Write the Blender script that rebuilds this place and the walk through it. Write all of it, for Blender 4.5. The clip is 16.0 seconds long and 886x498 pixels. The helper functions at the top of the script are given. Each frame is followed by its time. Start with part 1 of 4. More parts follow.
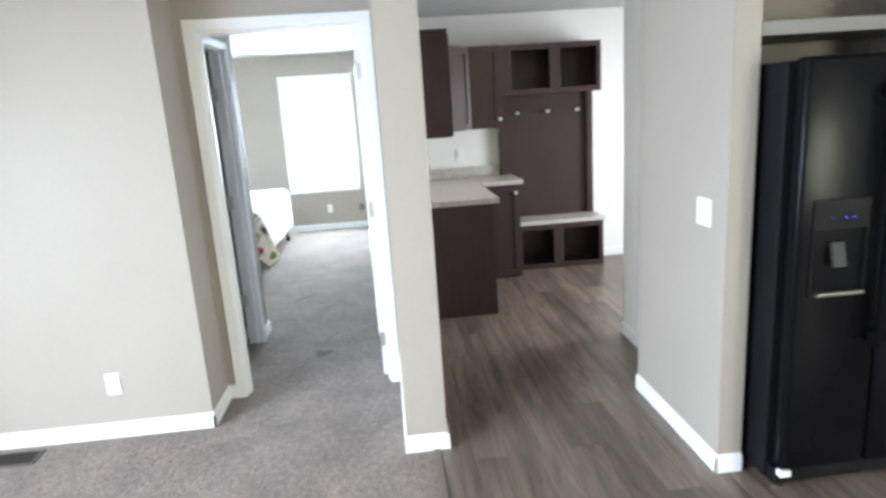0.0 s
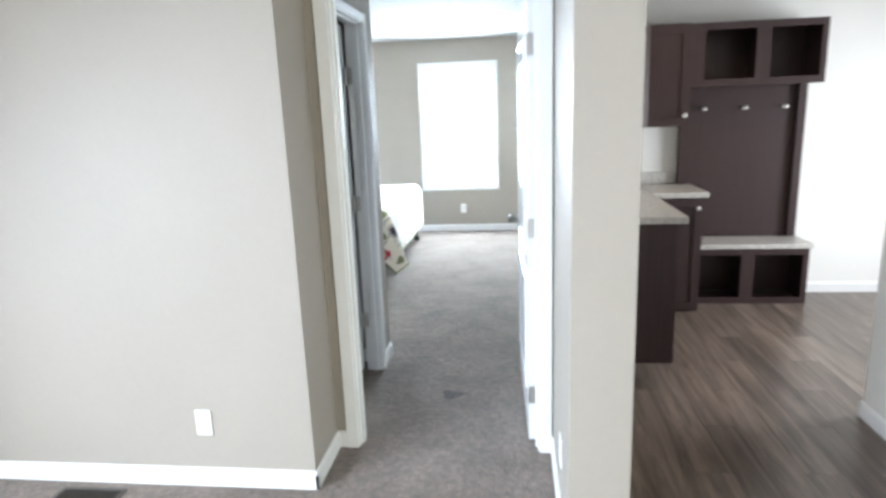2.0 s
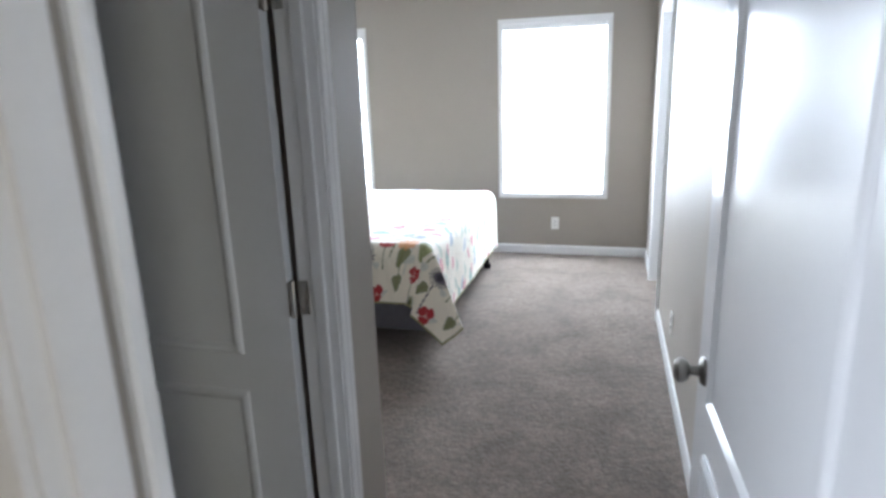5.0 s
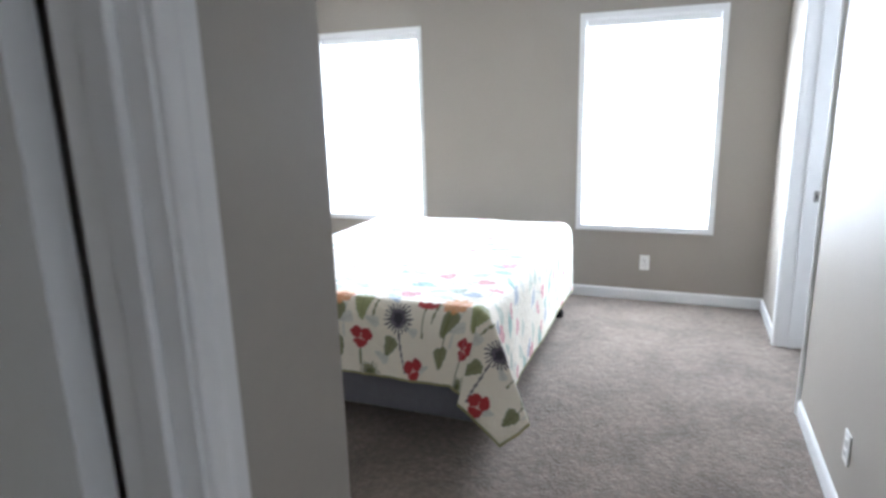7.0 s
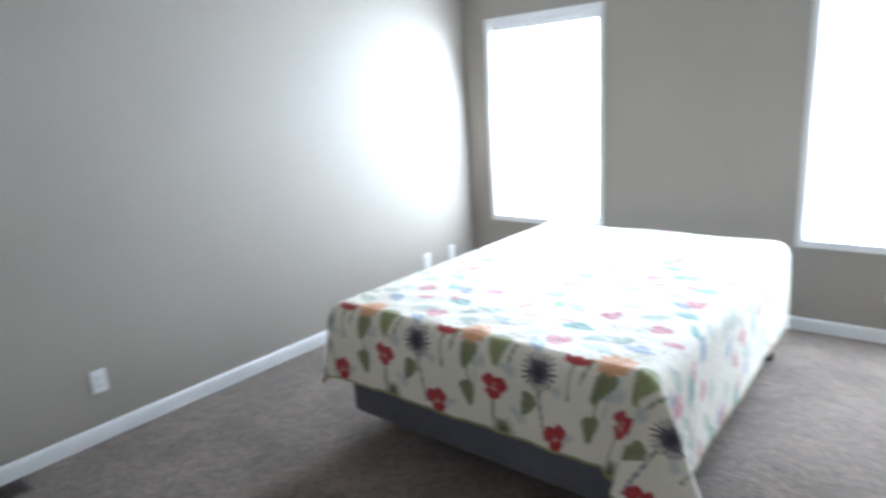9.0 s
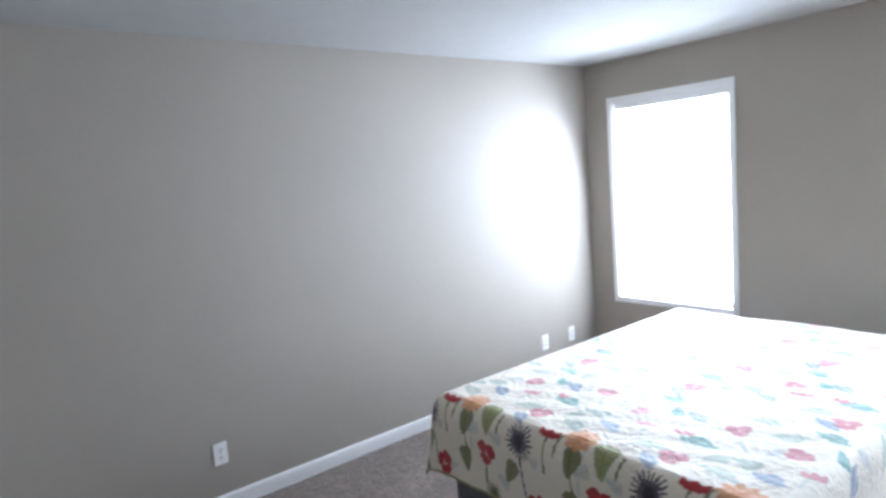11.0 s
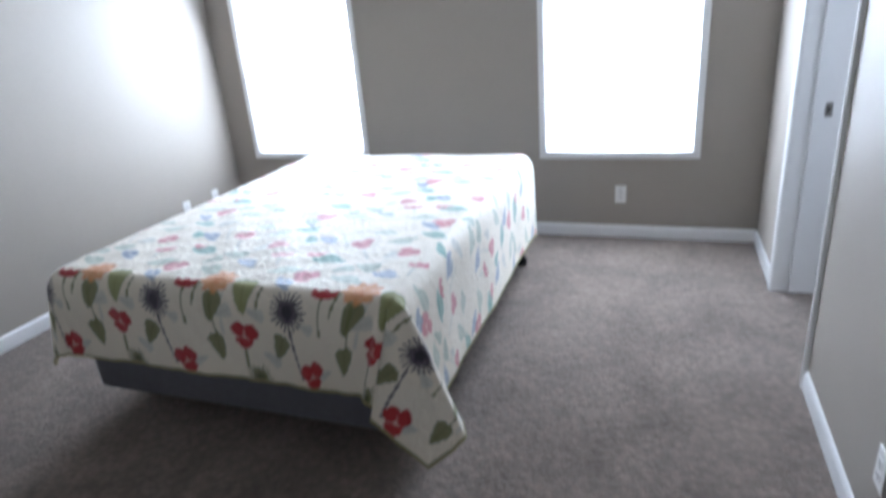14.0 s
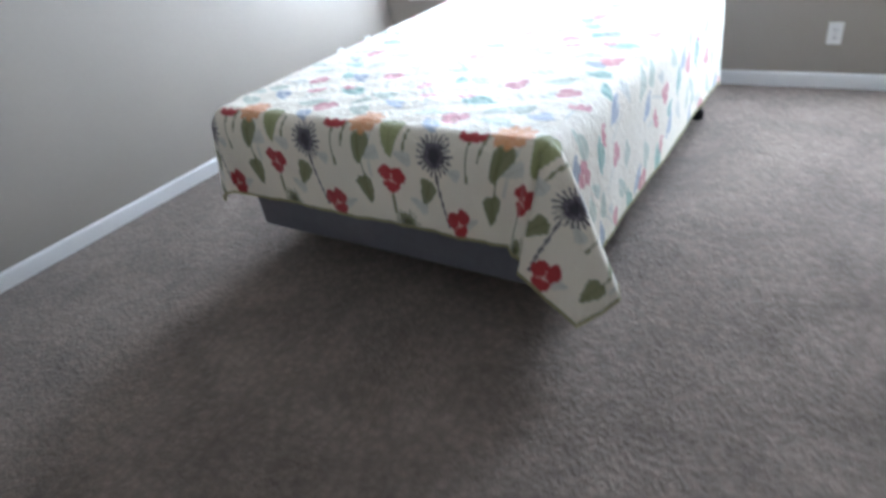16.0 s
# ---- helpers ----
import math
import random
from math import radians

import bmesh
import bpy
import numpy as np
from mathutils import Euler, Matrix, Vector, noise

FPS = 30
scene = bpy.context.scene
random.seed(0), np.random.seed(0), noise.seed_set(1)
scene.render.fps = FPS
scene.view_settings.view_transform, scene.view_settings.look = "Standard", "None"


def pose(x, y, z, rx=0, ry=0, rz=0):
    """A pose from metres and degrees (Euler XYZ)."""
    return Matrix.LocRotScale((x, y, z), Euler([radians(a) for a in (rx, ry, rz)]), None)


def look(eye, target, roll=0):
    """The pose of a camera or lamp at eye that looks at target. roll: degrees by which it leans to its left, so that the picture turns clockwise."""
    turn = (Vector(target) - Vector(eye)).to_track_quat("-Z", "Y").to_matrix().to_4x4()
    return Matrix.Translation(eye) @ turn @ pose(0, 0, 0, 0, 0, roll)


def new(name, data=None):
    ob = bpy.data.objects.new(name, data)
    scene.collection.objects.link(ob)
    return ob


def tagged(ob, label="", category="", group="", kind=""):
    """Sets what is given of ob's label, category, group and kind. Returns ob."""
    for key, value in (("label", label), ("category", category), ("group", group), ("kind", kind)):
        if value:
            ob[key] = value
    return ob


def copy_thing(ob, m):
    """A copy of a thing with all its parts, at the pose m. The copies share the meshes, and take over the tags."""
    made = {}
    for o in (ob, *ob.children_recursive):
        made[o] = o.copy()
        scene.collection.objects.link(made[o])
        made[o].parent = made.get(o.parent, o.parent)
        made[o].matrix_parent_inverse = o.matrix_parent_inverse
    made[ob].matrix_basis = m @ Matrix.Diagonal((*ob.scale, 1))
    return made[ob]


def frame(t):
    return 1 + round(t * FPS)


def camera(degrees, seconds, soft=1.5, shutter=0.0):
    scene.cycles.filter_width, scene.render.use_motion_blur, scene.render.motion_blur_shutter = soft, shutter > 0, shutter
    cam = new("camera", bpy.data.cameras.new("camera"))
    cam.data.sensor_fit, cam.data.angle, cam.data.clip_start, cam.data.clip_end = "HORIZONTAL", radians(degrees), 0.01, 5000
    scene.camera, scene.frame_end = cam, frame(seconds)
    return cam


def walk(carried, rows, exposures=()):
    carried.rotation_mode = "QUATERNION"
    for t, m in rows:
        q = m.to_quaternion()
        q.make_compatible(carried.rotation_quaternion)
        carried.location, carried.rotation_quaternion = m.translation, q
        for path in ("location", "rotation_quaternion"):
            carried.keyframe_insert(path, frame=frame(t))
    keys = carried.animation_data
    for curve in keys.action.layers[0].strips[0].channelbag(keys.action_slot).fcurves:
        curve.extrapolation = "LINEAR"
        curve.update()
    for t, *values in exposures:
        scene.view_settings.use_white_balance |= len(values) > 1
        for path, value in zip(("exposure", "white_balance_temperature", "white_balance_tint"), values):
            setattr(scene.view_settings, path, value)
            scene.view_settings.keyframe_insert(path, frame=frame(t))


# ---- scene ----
cam = camera(71.8, 16.0, soft=2.9, shutter=0.5)
PATH = [
    (0, (0.169, -0.302, 1.618), (0.332, 1.64, 1.169), -3.8),
    (0.5, (0.111, -0.143, 1.603), (0.174, 1.802, 1.138), -2.5),
    (1, (0.05, 0.041, 1.619), (0.067, 1.992, 1.182), -3.0),
    (1.5, (-0.013, 0.255, 1.605), (-0.079, 2.192, 1.111), -2.5),
    (2, (-0.008, 0.571, 1.598), (-0.242, 2.506, 1.152), -2.2),
    (2.5, (-0.057, 0.921, 1.572), (-0.377, 2.837, 1.097), -2.4),
    (3, (-0.11, 1.279, 1.581), (-0.396, 3.205, 1.125), -2.8),
    (3.5, (-0.133, 1.665, 1.57), (-0.59, 3.561, 1.127), -3.3),
    (5.8, (-0.319, 3.196, 1.557), (-0.838, 5.057, 1.041), -1.9),
    (6, (-0.363, 3.274, 1.553), (-0.891, 5.135, 1.045), -1.9),
    (6.5, (-0.401, 3.518, 1.56), (-1.114, 5.336, 1.125), -0.8),
    (7, (-0.454, 3.733, 1.549), (-1.166, 5.544, 1.088), -1.6),
    (7.5, (-0.495, 3.935, 1.545), (-1.094, 5.767, 1.011), -2.8),
    (8, (-0.491, 4.085, 1.546), (-1.396, 5.791, 1.026), -2.8),
    (8.5, (-0.527, 4.221, 1.557), (-1.575, 5.853, 1.07), -3.0),
    (9, (-0.566, 4.324, 1.578), (-1.802, 5.823, 1.102), -3.5),
    (9.2, (-0.58, 4.361, 1.59), (-1.969, 5.722, 1.123), -2.8),
    (11.3, (-0.512, 4.464, 1.684), (-2.059, 5.714, 1.473), -4.1),
    (11.5, (-0.499, 4.473, 1.688), (-1.969, 5.812, 1.466), -3.5),
    (12, (-0.472, 4.486, 1.671), (-1.695, 6.051, 1.439), -2.2),
    (12.5, (-0.446, 4.5, 1.654), (-1.425, 6.226, 1.407), -1.6),
    (13, (-0.428, 4.506, 1.635), (-1.224, 6.312, 1.312), -1.8),
    (13.5, (-0.42, 4.51, 1.59), (-1.109, 6.331, 1.134), -2.8),
    (14, (-0.428, 4.506, 1.522), (-1.09, 6.251, 0.804), -4.7),
    (14.5, (-0.439, 4.495, 1.442), (-1.115, 6.094, 0.45), -7.9),
    (15, (-0.479, 4.488, 1.39), (-1.193, 5.961, 0.24), -8.0),
    (15.5, (-0.501, 4.498, 1.369), (-1.368, 5.868, 0.199), -10.0),
    (16, (-0.499, 4.619, 1.403), (-1.545, 5.955, 0.343), -10.0),
]
EXPOSURES = ((0, 1.73, 5880, 7.3), (2, 1.67, 5880, 7.3), (3.5, 1.3, 5980, 11.3), (6, 0.76, 6100, 13.8), (7, 0.84, 6100, 13.8), (9, 0.68, 5850, 11), (11.5, 0.5, 5850, 15.8), (13, 0.38, 5850, 15.5), (14.5, 0.15, 5800, 15.2), (16, 0.56, 5830, 13.2))
walk(cam, [(t, look(eye, target, roll)) for t, eye, target, roll in PATH], EXPOSURES)

# ---------------------------------------------------------------- light
world = bpy.data.worlds.new("sky")
world.use_nodes = True
scene.world = world
wn = world.node_tree.nodes
sky = wn.new("ShaderNodeTexSky")
sky.sky_type, sky.sun_disc = "NISHITA", False
sky.sun_elevation, sky.sun_rotation = radians(48), radians(200)
world.node_tree.links.new(sky.outputs[0], wn["Background"].inputs[0])
wn["Background"].inputs[1].default_value = 0.12
sun = new("sun", bpy.data.lights.new("sun", "SUN"))
sun.data.energy, sun.data.angle, sun.data.color = 3.0, radians(0.5), (1, 0.95, 0.88)
sun.matrix_world = look((0, 0, 20), (4.5, 12.4, 0))


def window_lamp(name, centre, towards, w, h, watts, colour=(0.83, 0.925, 1.0), spread=180):
    lamp = new(name, bpy.data.lights.new(name, "AREA"))
    lamp.data.shape, lamp.data.size, lamp.data.size_y = "RECTANGLE", w, h
    lamp.data.energy, lamp.data.color = watts, colour
    lamp.data.spread = radians(spread)
    c = Vector(centre)
    lamp.matrix_world = look(c, c + Vector(towards))
    return lamp


BED_IN, BED_OUT, LIV, KIT, DINING_FILL, CLOSET_FILL, DOWN = 62, 42, 126, 33, 62, 14, 1.3
for x, share in ((-0.712, 1.0), (-3.012, 0.93)):
    window_lamp("window_light_bedroom", (x, 8.658, 1.345), (0, -1, -0.3), 0.90, 1.46, BED_IN * share, (0.79, 0.905, 1.0), 170)
    window_lamp("sky_light_bedroom", (x, 8.686, 1.36), (0, -1, 0), 0.93, 1.50, BED_OUT)
window_lamp("window_light_living", (-3.37, -0.4, 1.35), (1, 0, -0.45), 3.5, 1.5, LIV, (0.86, 0.935, 1.0), 156)
window_lamp("window_light_utility", (4.17, 4.25, 1.1), (-1, 0.0, -0.06), 1.1, 1.9, KIT, (1.0, 0.985, 0.955), 135)
# Added fill behind the closet opening, there to brighten its far jamb.
window_lamp("closet_fill_light", (1.57, 7.2, 1.5), (-1, 0.1, 0), 0.8, 0.9, CLOSET_FILL, (0.83, 0.925, 1.0), 170)
# Unseen lamp, added for the warm highlight on the corner cabinet.
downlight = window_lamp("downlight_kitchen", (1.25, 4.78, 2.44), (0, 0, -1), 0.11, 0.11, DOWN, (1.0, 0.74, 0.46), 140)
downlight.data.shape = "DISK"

# Added warm fill from an unseen east window; brightens the doorway return wall.
window_lamp("dining_fill_light", (4.17, -2.8, 1.5), (-1, 0.5, -0.1), 1.7, 1.1, DINING_FILL, (1.0, 0.94, 0.70))

# ---------------------------------------------------------------- materials


def material(name, colour, rough=0.5, metal=0.0, vary=0.08, scale=6.0, fine=120.0, bump=0.0, bump_scale=200.0,
             per_piece=0.0, colour2=None, coat=0.0):
    """A principled surface with variation at two scales and fine relief."""
    m = bpy.data.materials.new(name)
    m.use_nodes = True
    n, l = m.node_tree.nodes, m.node_tree.links
    b = n["Principled BSDF"]
    b.inputs["Roughness"].default_value, b.inputs["Metallic"].default_value = rough, metal
    b.inputs["Coat Weight"].default_value = coat
    tc = n.new("ShaderNodeTexCoord")
    big, small = n.new("ShaderNodeTexNoise"), n.new("ShaderNodeTexNoise")
    big.inputs["Scale"].default_value, small.inputs["Scale"].default_value = scale, fine
    big.inputs["Detail"].default_value = 4
    for t in (big, small):
        l.new(tc.outputs["Object"], t.inputs["Vector"])
    add = n.new("ShaderNodeMath")
    add.operation = "MULTIPLY_ADD"
    l.new(small.outputs["Fac"], add.inputs[0])
    add.inputs[1].default_value = 0.45
    l.new(big.outputs["Fac"], add.inputs[2])
    ramp = n.new("ShaderNodeMapRange")
    ramp.inputs["From Min"].default_value, ramp.inputs["From Max"].default_value = 0.45, 1.0
    l.new(add.outputs[0], ramp.inputs["Value"])
    mix = n.new("ShaderNodeMix")
    mix.data_type = "RGBA"
    c2 = colour2 or [min(1, c * (1 + vary)) for c in colour]
    mix.inputs["A"].default_value = (*[c * (1 - vary) for c in colour], 1)
    mix.inputs["B"].default_value = (*c2, 1)
    l.new(ramp.outputs[0], mix.inputs["Factor"])
    out = mix.outputs["Result"]
    if per_piece:
        info = n.new("ShaderNodeObjectInfo")
        hsv = n.new("ShaderNodeHueSaturation")
        r = n.new("ShaderNodeMapRange")
        r.inputs["To Min"].default_value, r.inputs["To Max"].default_value = 1 - per_piece, 1 + per_piece
        l.new(info.outputs["Random"], r.inputs["Value"])
        l.new(r.outputs[0], hsv.inputs["Value"])
        l.new(out, hsv.inputs["Color"])
        out = hsv.outputs["Color"]
    l.new(out, b.inputs["Base Color"])
    if bump:
        bn, bp = n.new("ShaderNodeTexNoise"), n.new("ShaderNodeBump")
        bn.inputs["Scale"].default_value, bn.inputs["Detail"].default_value = bump_scale, 3
        l.new(tc.outputs["Object"], bn.inputs["Vector"])
        bp.inputs["Strength"].default_value, bp.inputs["Distance"].default_value = bump, 0.004
        l.new(bn.outputs["Fac"], bp.inputs["Height"])
        l.new(bp.outputs[0], b.inputs["Normal"])
    return m


def carpet_material():
    m = material("carpet_pile", (0.236, 0.191, 0.162), 0.95, vary=0.15, scale=26, fine=130, bump=0.75, bump_scale=62)
    n, l = m.node_tree.nodes, m.node_tree.links
    b = n["Principled BSDF"]
    b.inputs["Specular IOR Level"].default_value = 0.1
    b.inputs["Sheen Weight"].default_value, b.inputs["Sheen Roughness"].default_value = 0.2, 0.45
    old = b.inputs["Base Color"].links[0].from_socket
    tc, patch, clump = n.new("ShaderNodeTexCoord"), n.new("ShaderNodeTexNoise"), n.new("ShaderNodeTexVoronoi")
    patch.inputs["Scale"].default_value, patch.inputs["Detail"].default_value, patch.inputs["Distortion"].default_value = 3.2, 5, 0.6
    clump.inputs["Scale"].default_value, clump.inputs["Randomness"].default_value = 34, 1
    l.new(tc.outputs["Object"], patch.inputs["Vector"])
    l.new(tc.outputs["Object"], clump.inputs["Vector"])
    r1, r2, mul, hsv = n.new("ShaderNodeMapRange"), n.new("ShaderNodeMapRange"), n.new("ShaderNodeMath"), n.new("ShaderNodeHueSaturation")
    r1.inputs["From Min"].default_value, r1.inputs["From Max"].default_value = 0.3, 0.7
    r1.inputs["To Min"].default_value, r1.inputs["To Max"].default_value = 0.80, 1.18
    r2.inputs["From Max"].default_value = 0.75
    r2.inputs["To Min"].default_value, r2.inputs["To Max"].default_value = 1.09, 0.80
    l.new(patch.outputs["Fac"], r1.inputs["Value"])
    l.new(clump.outputs["Distance"], r2.inputs["Value"])
    mul.operation = "MULTIPLY"
    l.new(r1.outputs[0], mul.inputs[0])
    l.new(r2.outputs[0], mul.inputs[1])
    l.new(mul.outputs[0], hsv.inputs["Value"])
    l.new(old, hsv.inputs["Color"])
    l.new(hsv.outputs[0], b.inputs["Base Color"])
    lump, tuft = n.new("ShaderNodeBump"), n.new("ShaderNodeTexNoise")
    tuft.inputs["Scale"].default_value, tuft.inputs["Detail"].default_value, tuft.inputs["Distortion"].default_value = 17, 4, 0.5
    l.new(tc.outputs["Object"], tuft.inputs["Vector"])
    l.new(tuft.outputs["Fac"], lump.inputs["Height"])
    lump.inputs["Strength"].default_value, lump.inputs["Distance"].default_value = 0.5, 0.016
    for node in n:
        if node.type == "BUMP" and node != lump:
            node.inputs["Distance"].default_value = 0.012
            l.new(lump.outputs[0], node.inputs["Normal"])
    return m


def plank_material(along_y=True):
    """Wood-print vinyl: long streaks, knots and a shade per plank."""
    m = bpy.data.materials.new("vinyl_plank_print")
    m.use_nodes = True
    n, l = m.node_tree.nodes, m.node_tree.links
    b = n["Principled BSDF"]
    b.inputs["Roughness"].default_value = 0.33
    tc, info = n.new("ShaderNodeTexCoord"), n.new("ShaderNodeObjectInfo")
    shift = n.new("ShaderNodeVectorMath")
    shift.operation = "MULTIPLY_ADD"
    comb = n.new("ShaderNodeCombineXYZ")
    for i in range(3):
        l.new(info.outputs["Random"], comb.inputs[i])
    l.new(comb.outputs[0], shift.inputs[0])
    shift.inputs[1].default_value = (37, 19, 5)
    l.new(tc.outputs["Object"], shift.inputs[2])
    mp = n.new("ShaderNodeMapping")
    mp.inputs["Scale"].default_value = (15, 1.3, 1) if along_y else (1.3, 15, 1)
    l.new(shift.outputs[0], mp.inputs["Vector"])
    grain, streak = n.new("ShaderNodeTexNoise"), n.new("ShaderNodeTexNoise")
    grain.inputs["Scale"].default_value, grain.inputs["Detail"].default_value, grain.inputs["Roughness"].default_value = 1.0, 8, 0.65
    grain.inputs["Distortion"].default_value = 0.6
    streak.inputs["Scale"].default_value, streak.inputs["Detail"].default_value = 6.0, 3
    l.new(mp.outputs[0], grain.inputs["Vector"])
    l.new(mp.outputs[0], streak.inputs["Vector"])
    ramp = n.new("ShaderNodeValToRGB")
    e = ramp.color_ramp.elements
    e[0].position, e[0].color = 0.3, (0.066, 0.047, 0.038, 1)
    e[1].position, e[1].color = 0.72, (0.262, 0.208, 0.173, 1)
    l.new(grain.outputs["Fac"], ramp.inputs[0])
    mix = n.new("ShaderNodeMix")
    mix.data_type, mix.blend_type = "RGBA", "MULTIPLY"
    mix.inputs["Factor"].default_value = 0.25
    l.new(ramp.outputs[0], mix.inputs["A"])
    l.new(streak.outputs["Fac"], mix.inputs["B"])
    hsv, r = n.new("ShaderNodeHueSaturation"), n.new("ShaderNodeMapRange")
    r.inputs["To Min"].default_value, r.inputs["To Max"].default_value = 0.86, 1.34
    l.new(info.outputs["Random"], r.inputs["Value"])
    l.new(r.outputs[0], hsv.inputs["Value"])
    l.new(mix.outputs["Result"], hsv.inputs["Color"])
    l.new(hsv.outputs[0], b.inputs["Base Color"])
    bp = n.new("ShaderNodeBump")
    bp.inputs["Strength"].default_value, bp.inputs["Distance"].default_value = 0.15, 0.002
    l.new(streak.outputs["Fac"], bp.inputs["Height"])
    l.new(bp.outputs[0], b.inputs["Normal"])
    return m


def wood_material(name, dark, light, rough=0.35):
    """Stained wood veneer with upright grain."""
    m = bpy.data.materials.new(name)
    m.use_nodes = True
    n, l = m.node_tree.nodes, m.node_tree.links
    b = n["Principled BSDF"]
    b.inputs["Roughness"].default_value = rough
    tc, mp, g = n.new("ShaderNodeTexCoord"), n.new("ShaderNodeMapping"), n.new("ShaderNodeTexNoise")
    mp.inputs["Scale"].default_value = (70, 70, 2.6)
    g.inputs["Scale"].default_value, g.inputs["Detail"].default_value = 1.0, 6
    l.new(tc.outputs["Object"], mp.inputs["Vector"])
    l.new(mp.outputs[0], g.inputs["Vector"])
    ramp = n.new("ShaderNodeValToRGB")
    e = ramp.color_ramp.elements
    e[0].position, e[0].color, e[1].position, e[1].color = 0.3, (*dark, 1), 0.75, (*light, 1)
    l.new(g.outputs["Fac"], ramp.inputs[0])
    l.new(ramp.outputs[0], b.inputs["Base Color"])
    bp = n.new("ShaderNodeBump")
    bp.inputs["Strength"].default_value, bp.inputs["Distance"].default_value = 0.1, 0.001
    l.new(g.outputs["Fac"], bp.inputs["Height"])
    l.new(bp.outputs[0], b.inputs["Normal"])
    return m


def stone_material():
    """Speckled grey laminate worktop."""
    m = material("worktop_laminate", (0.46, 0.44, 0.41), 0.3, vary=0.2, scale=32, fine=130, colour2=(0.62, 0.60, 0.57))
    return m


def cloth_material():
    """Printed cotton: the print is a colour attribute, the quilting a fine relief."""
    m = bpy.data.materials.new("printed_quilt")
    m.use_nodes = True
    n, l = m.node_tree.nodes, m.node_tree.links
    b = n["Principled BSDF"]
    b.inputs["Roughness"].default_value = 0.62
    b.inputs["Specular IOR Level"].default_value = 0.42
    b.inputs["Sheen Weight"].default_value = 0.25
    att = n.new("ShaderNodeAttribute")
    att.attribute_name = "print"
    tc, weave, hsv = n.new("ShaderNodeTexCoord"), n.new("ShaderNodeTexNoise"), n.new("ShaderNodeHueSaturation")
    weave.inputs["Scale"].default_value, weave.inputs["Detail"].default_value = 420, 2
    l.new(tc.outputs["Object"], weave.inputs["Vector"])
    r = n.new("ShaderNodeMapRange")
    r.inputs["To Min"].default_value, r.inputs["To Max"].default_value = 0.9, 1.08
    l.new(weave.outputs["Fac"], r.inputs["Value"])
    l.new(r.outputs[0], hsv.inputs["Value"])
    l.new(att.outputs["Color"], hsv.inputs["Color"])
    l.new(hsv.outputs[0], b.inputs["Base Color"])
    pk, bp = n.new("ShaderNodeTexNoise"), n.new("ShaderNodeBump")
    pk.inputs["Scale"].default_value, pk.inputs["Detail"].default_value, pk.inputs["Distortion"].default_value = 24, 2, 1.0
    l.new(tc.outputs["Object"], pk.inputs["Vector"])
    bp.inputs["Strength"].default_value, bp.inputs["Distance"].default_value = 0.6, 0.009
    l.new(pk.outputs["Fac"], bp.inputs["Height"])
    l.new(bp.outputs[0], b.inputs["Normal"])
    return m


def glass_material():
    m = bpy.data.materials.new("window_glass")
    m.use_nodes = True
    b = m.node_tree.nodes["Principled BSDF"]
    b.inputs["Transmission Weight"].default_value, b.inputs["Roughness"].default_value, b.inputs["IOR"].default_value = 1, 0.02, 1.45
    return m


def glow_material(name, colour, strength):
    m = bpy.data.materials.new(name)
    m.use_nodes = True
    b = m.node_tree.nodes["Principled BSDF"]
    b.inputs["Base Color"].default_value = (*colour, 1)
    b.inputs["Emission Color"].default_value = (*colour, 1)
    b.inputs["Emission Strength"].default_value = strength
    return m


def blind_material():
    m = bpy.data.materials.new("blind_fabric")
    m.use_nodes = True
    n, l = m.node_tree.nodes, m.node_tree.links
    b = n["Principled BSDF"]
    b.inputs["Base Color"].default_value, b.inputs["Roughness"].default_value = (0.85, 0.85, 0.83, 1), 0.8
    tr, mx = n.new("ShaderNodeBsdfTranslucent"), n.new("ShaderNodeMixShader")
    tr.inputs["Color"].default_value = (0.9, 0.9, 0.88, 1)
    mx.inputs["Fac"].default_value = 0.6
    l.new(b.outputs[0], mx.inputs[1])
    l.new(tr.outputs[0], mx.inputs[2])
    l.new(mx.outputs[0], n["Material Output"].inputs[0])
    return m


PAINT = material("greige_wall_paint", (0.362, 0.326, 0.285), 0.54, vary=0.03, scale=1.5, fine=40, bump=0.12, bump_scale=90)
PAINT.node_tree.nodes["Principled BSDF"].inputs["Specular IOR Level"].default_value = 0.4
WHITE_WALL = material("white_wall_paint", (0.78, 0.77, 0.74), 0.5, vary=0.02, scale=1.5, fine=40, bump=0.12, bump_scale=90)
TRIM = material("white_trim_enamel", (0.80, 0.80, 0.80), 0.32, vary=0.025, scale=5, fine=60, bump=0.03, bump_scale=60)
DOOR_PAINT = material("white_door_enamel", (0.78, 0.79, 0.80), 0.17, vary=0.02, scale=3, fine=90, bump=0.03, bump_scale=40)
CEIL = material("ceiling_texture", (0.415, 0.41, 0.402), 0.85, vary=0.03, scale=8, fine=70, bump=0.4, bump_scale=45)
CARPET = carpet_material()
PLANK = plank_material()
UNDER = material("floor_underlay", (0.05, 0.042, 0.036), 0.8)
DARK_WOOD = wood_material("espresso_cabinet_wood", (0.033, 0.0185, 0.019), (0.045, 0.0265, 0.0275))
WORKTOP = stone_material()
NICKEL = material("brushed_nickel", (0.27, 0.255, 0.24), 0.34, metal=1.0, vary=0.08, scale=20)
# Paler than the knobs' nickel: window light on the hinges put into colour.
LIT_NICKEL = material("lit_nickel_hinge", (0.60, 0.58, 0.55), 0.42, metal=1.0, vary=0.08, scale=20)
CHROME = material("bright_nickel_knob", (0.88, 0.87, 0.85), 0.42, metal=1.0, vary=0.03)
BLACK_GLOSS = material("black_appliance_gloss", (0.004, 0.004, 0.005), 0.24, vary=0.2)
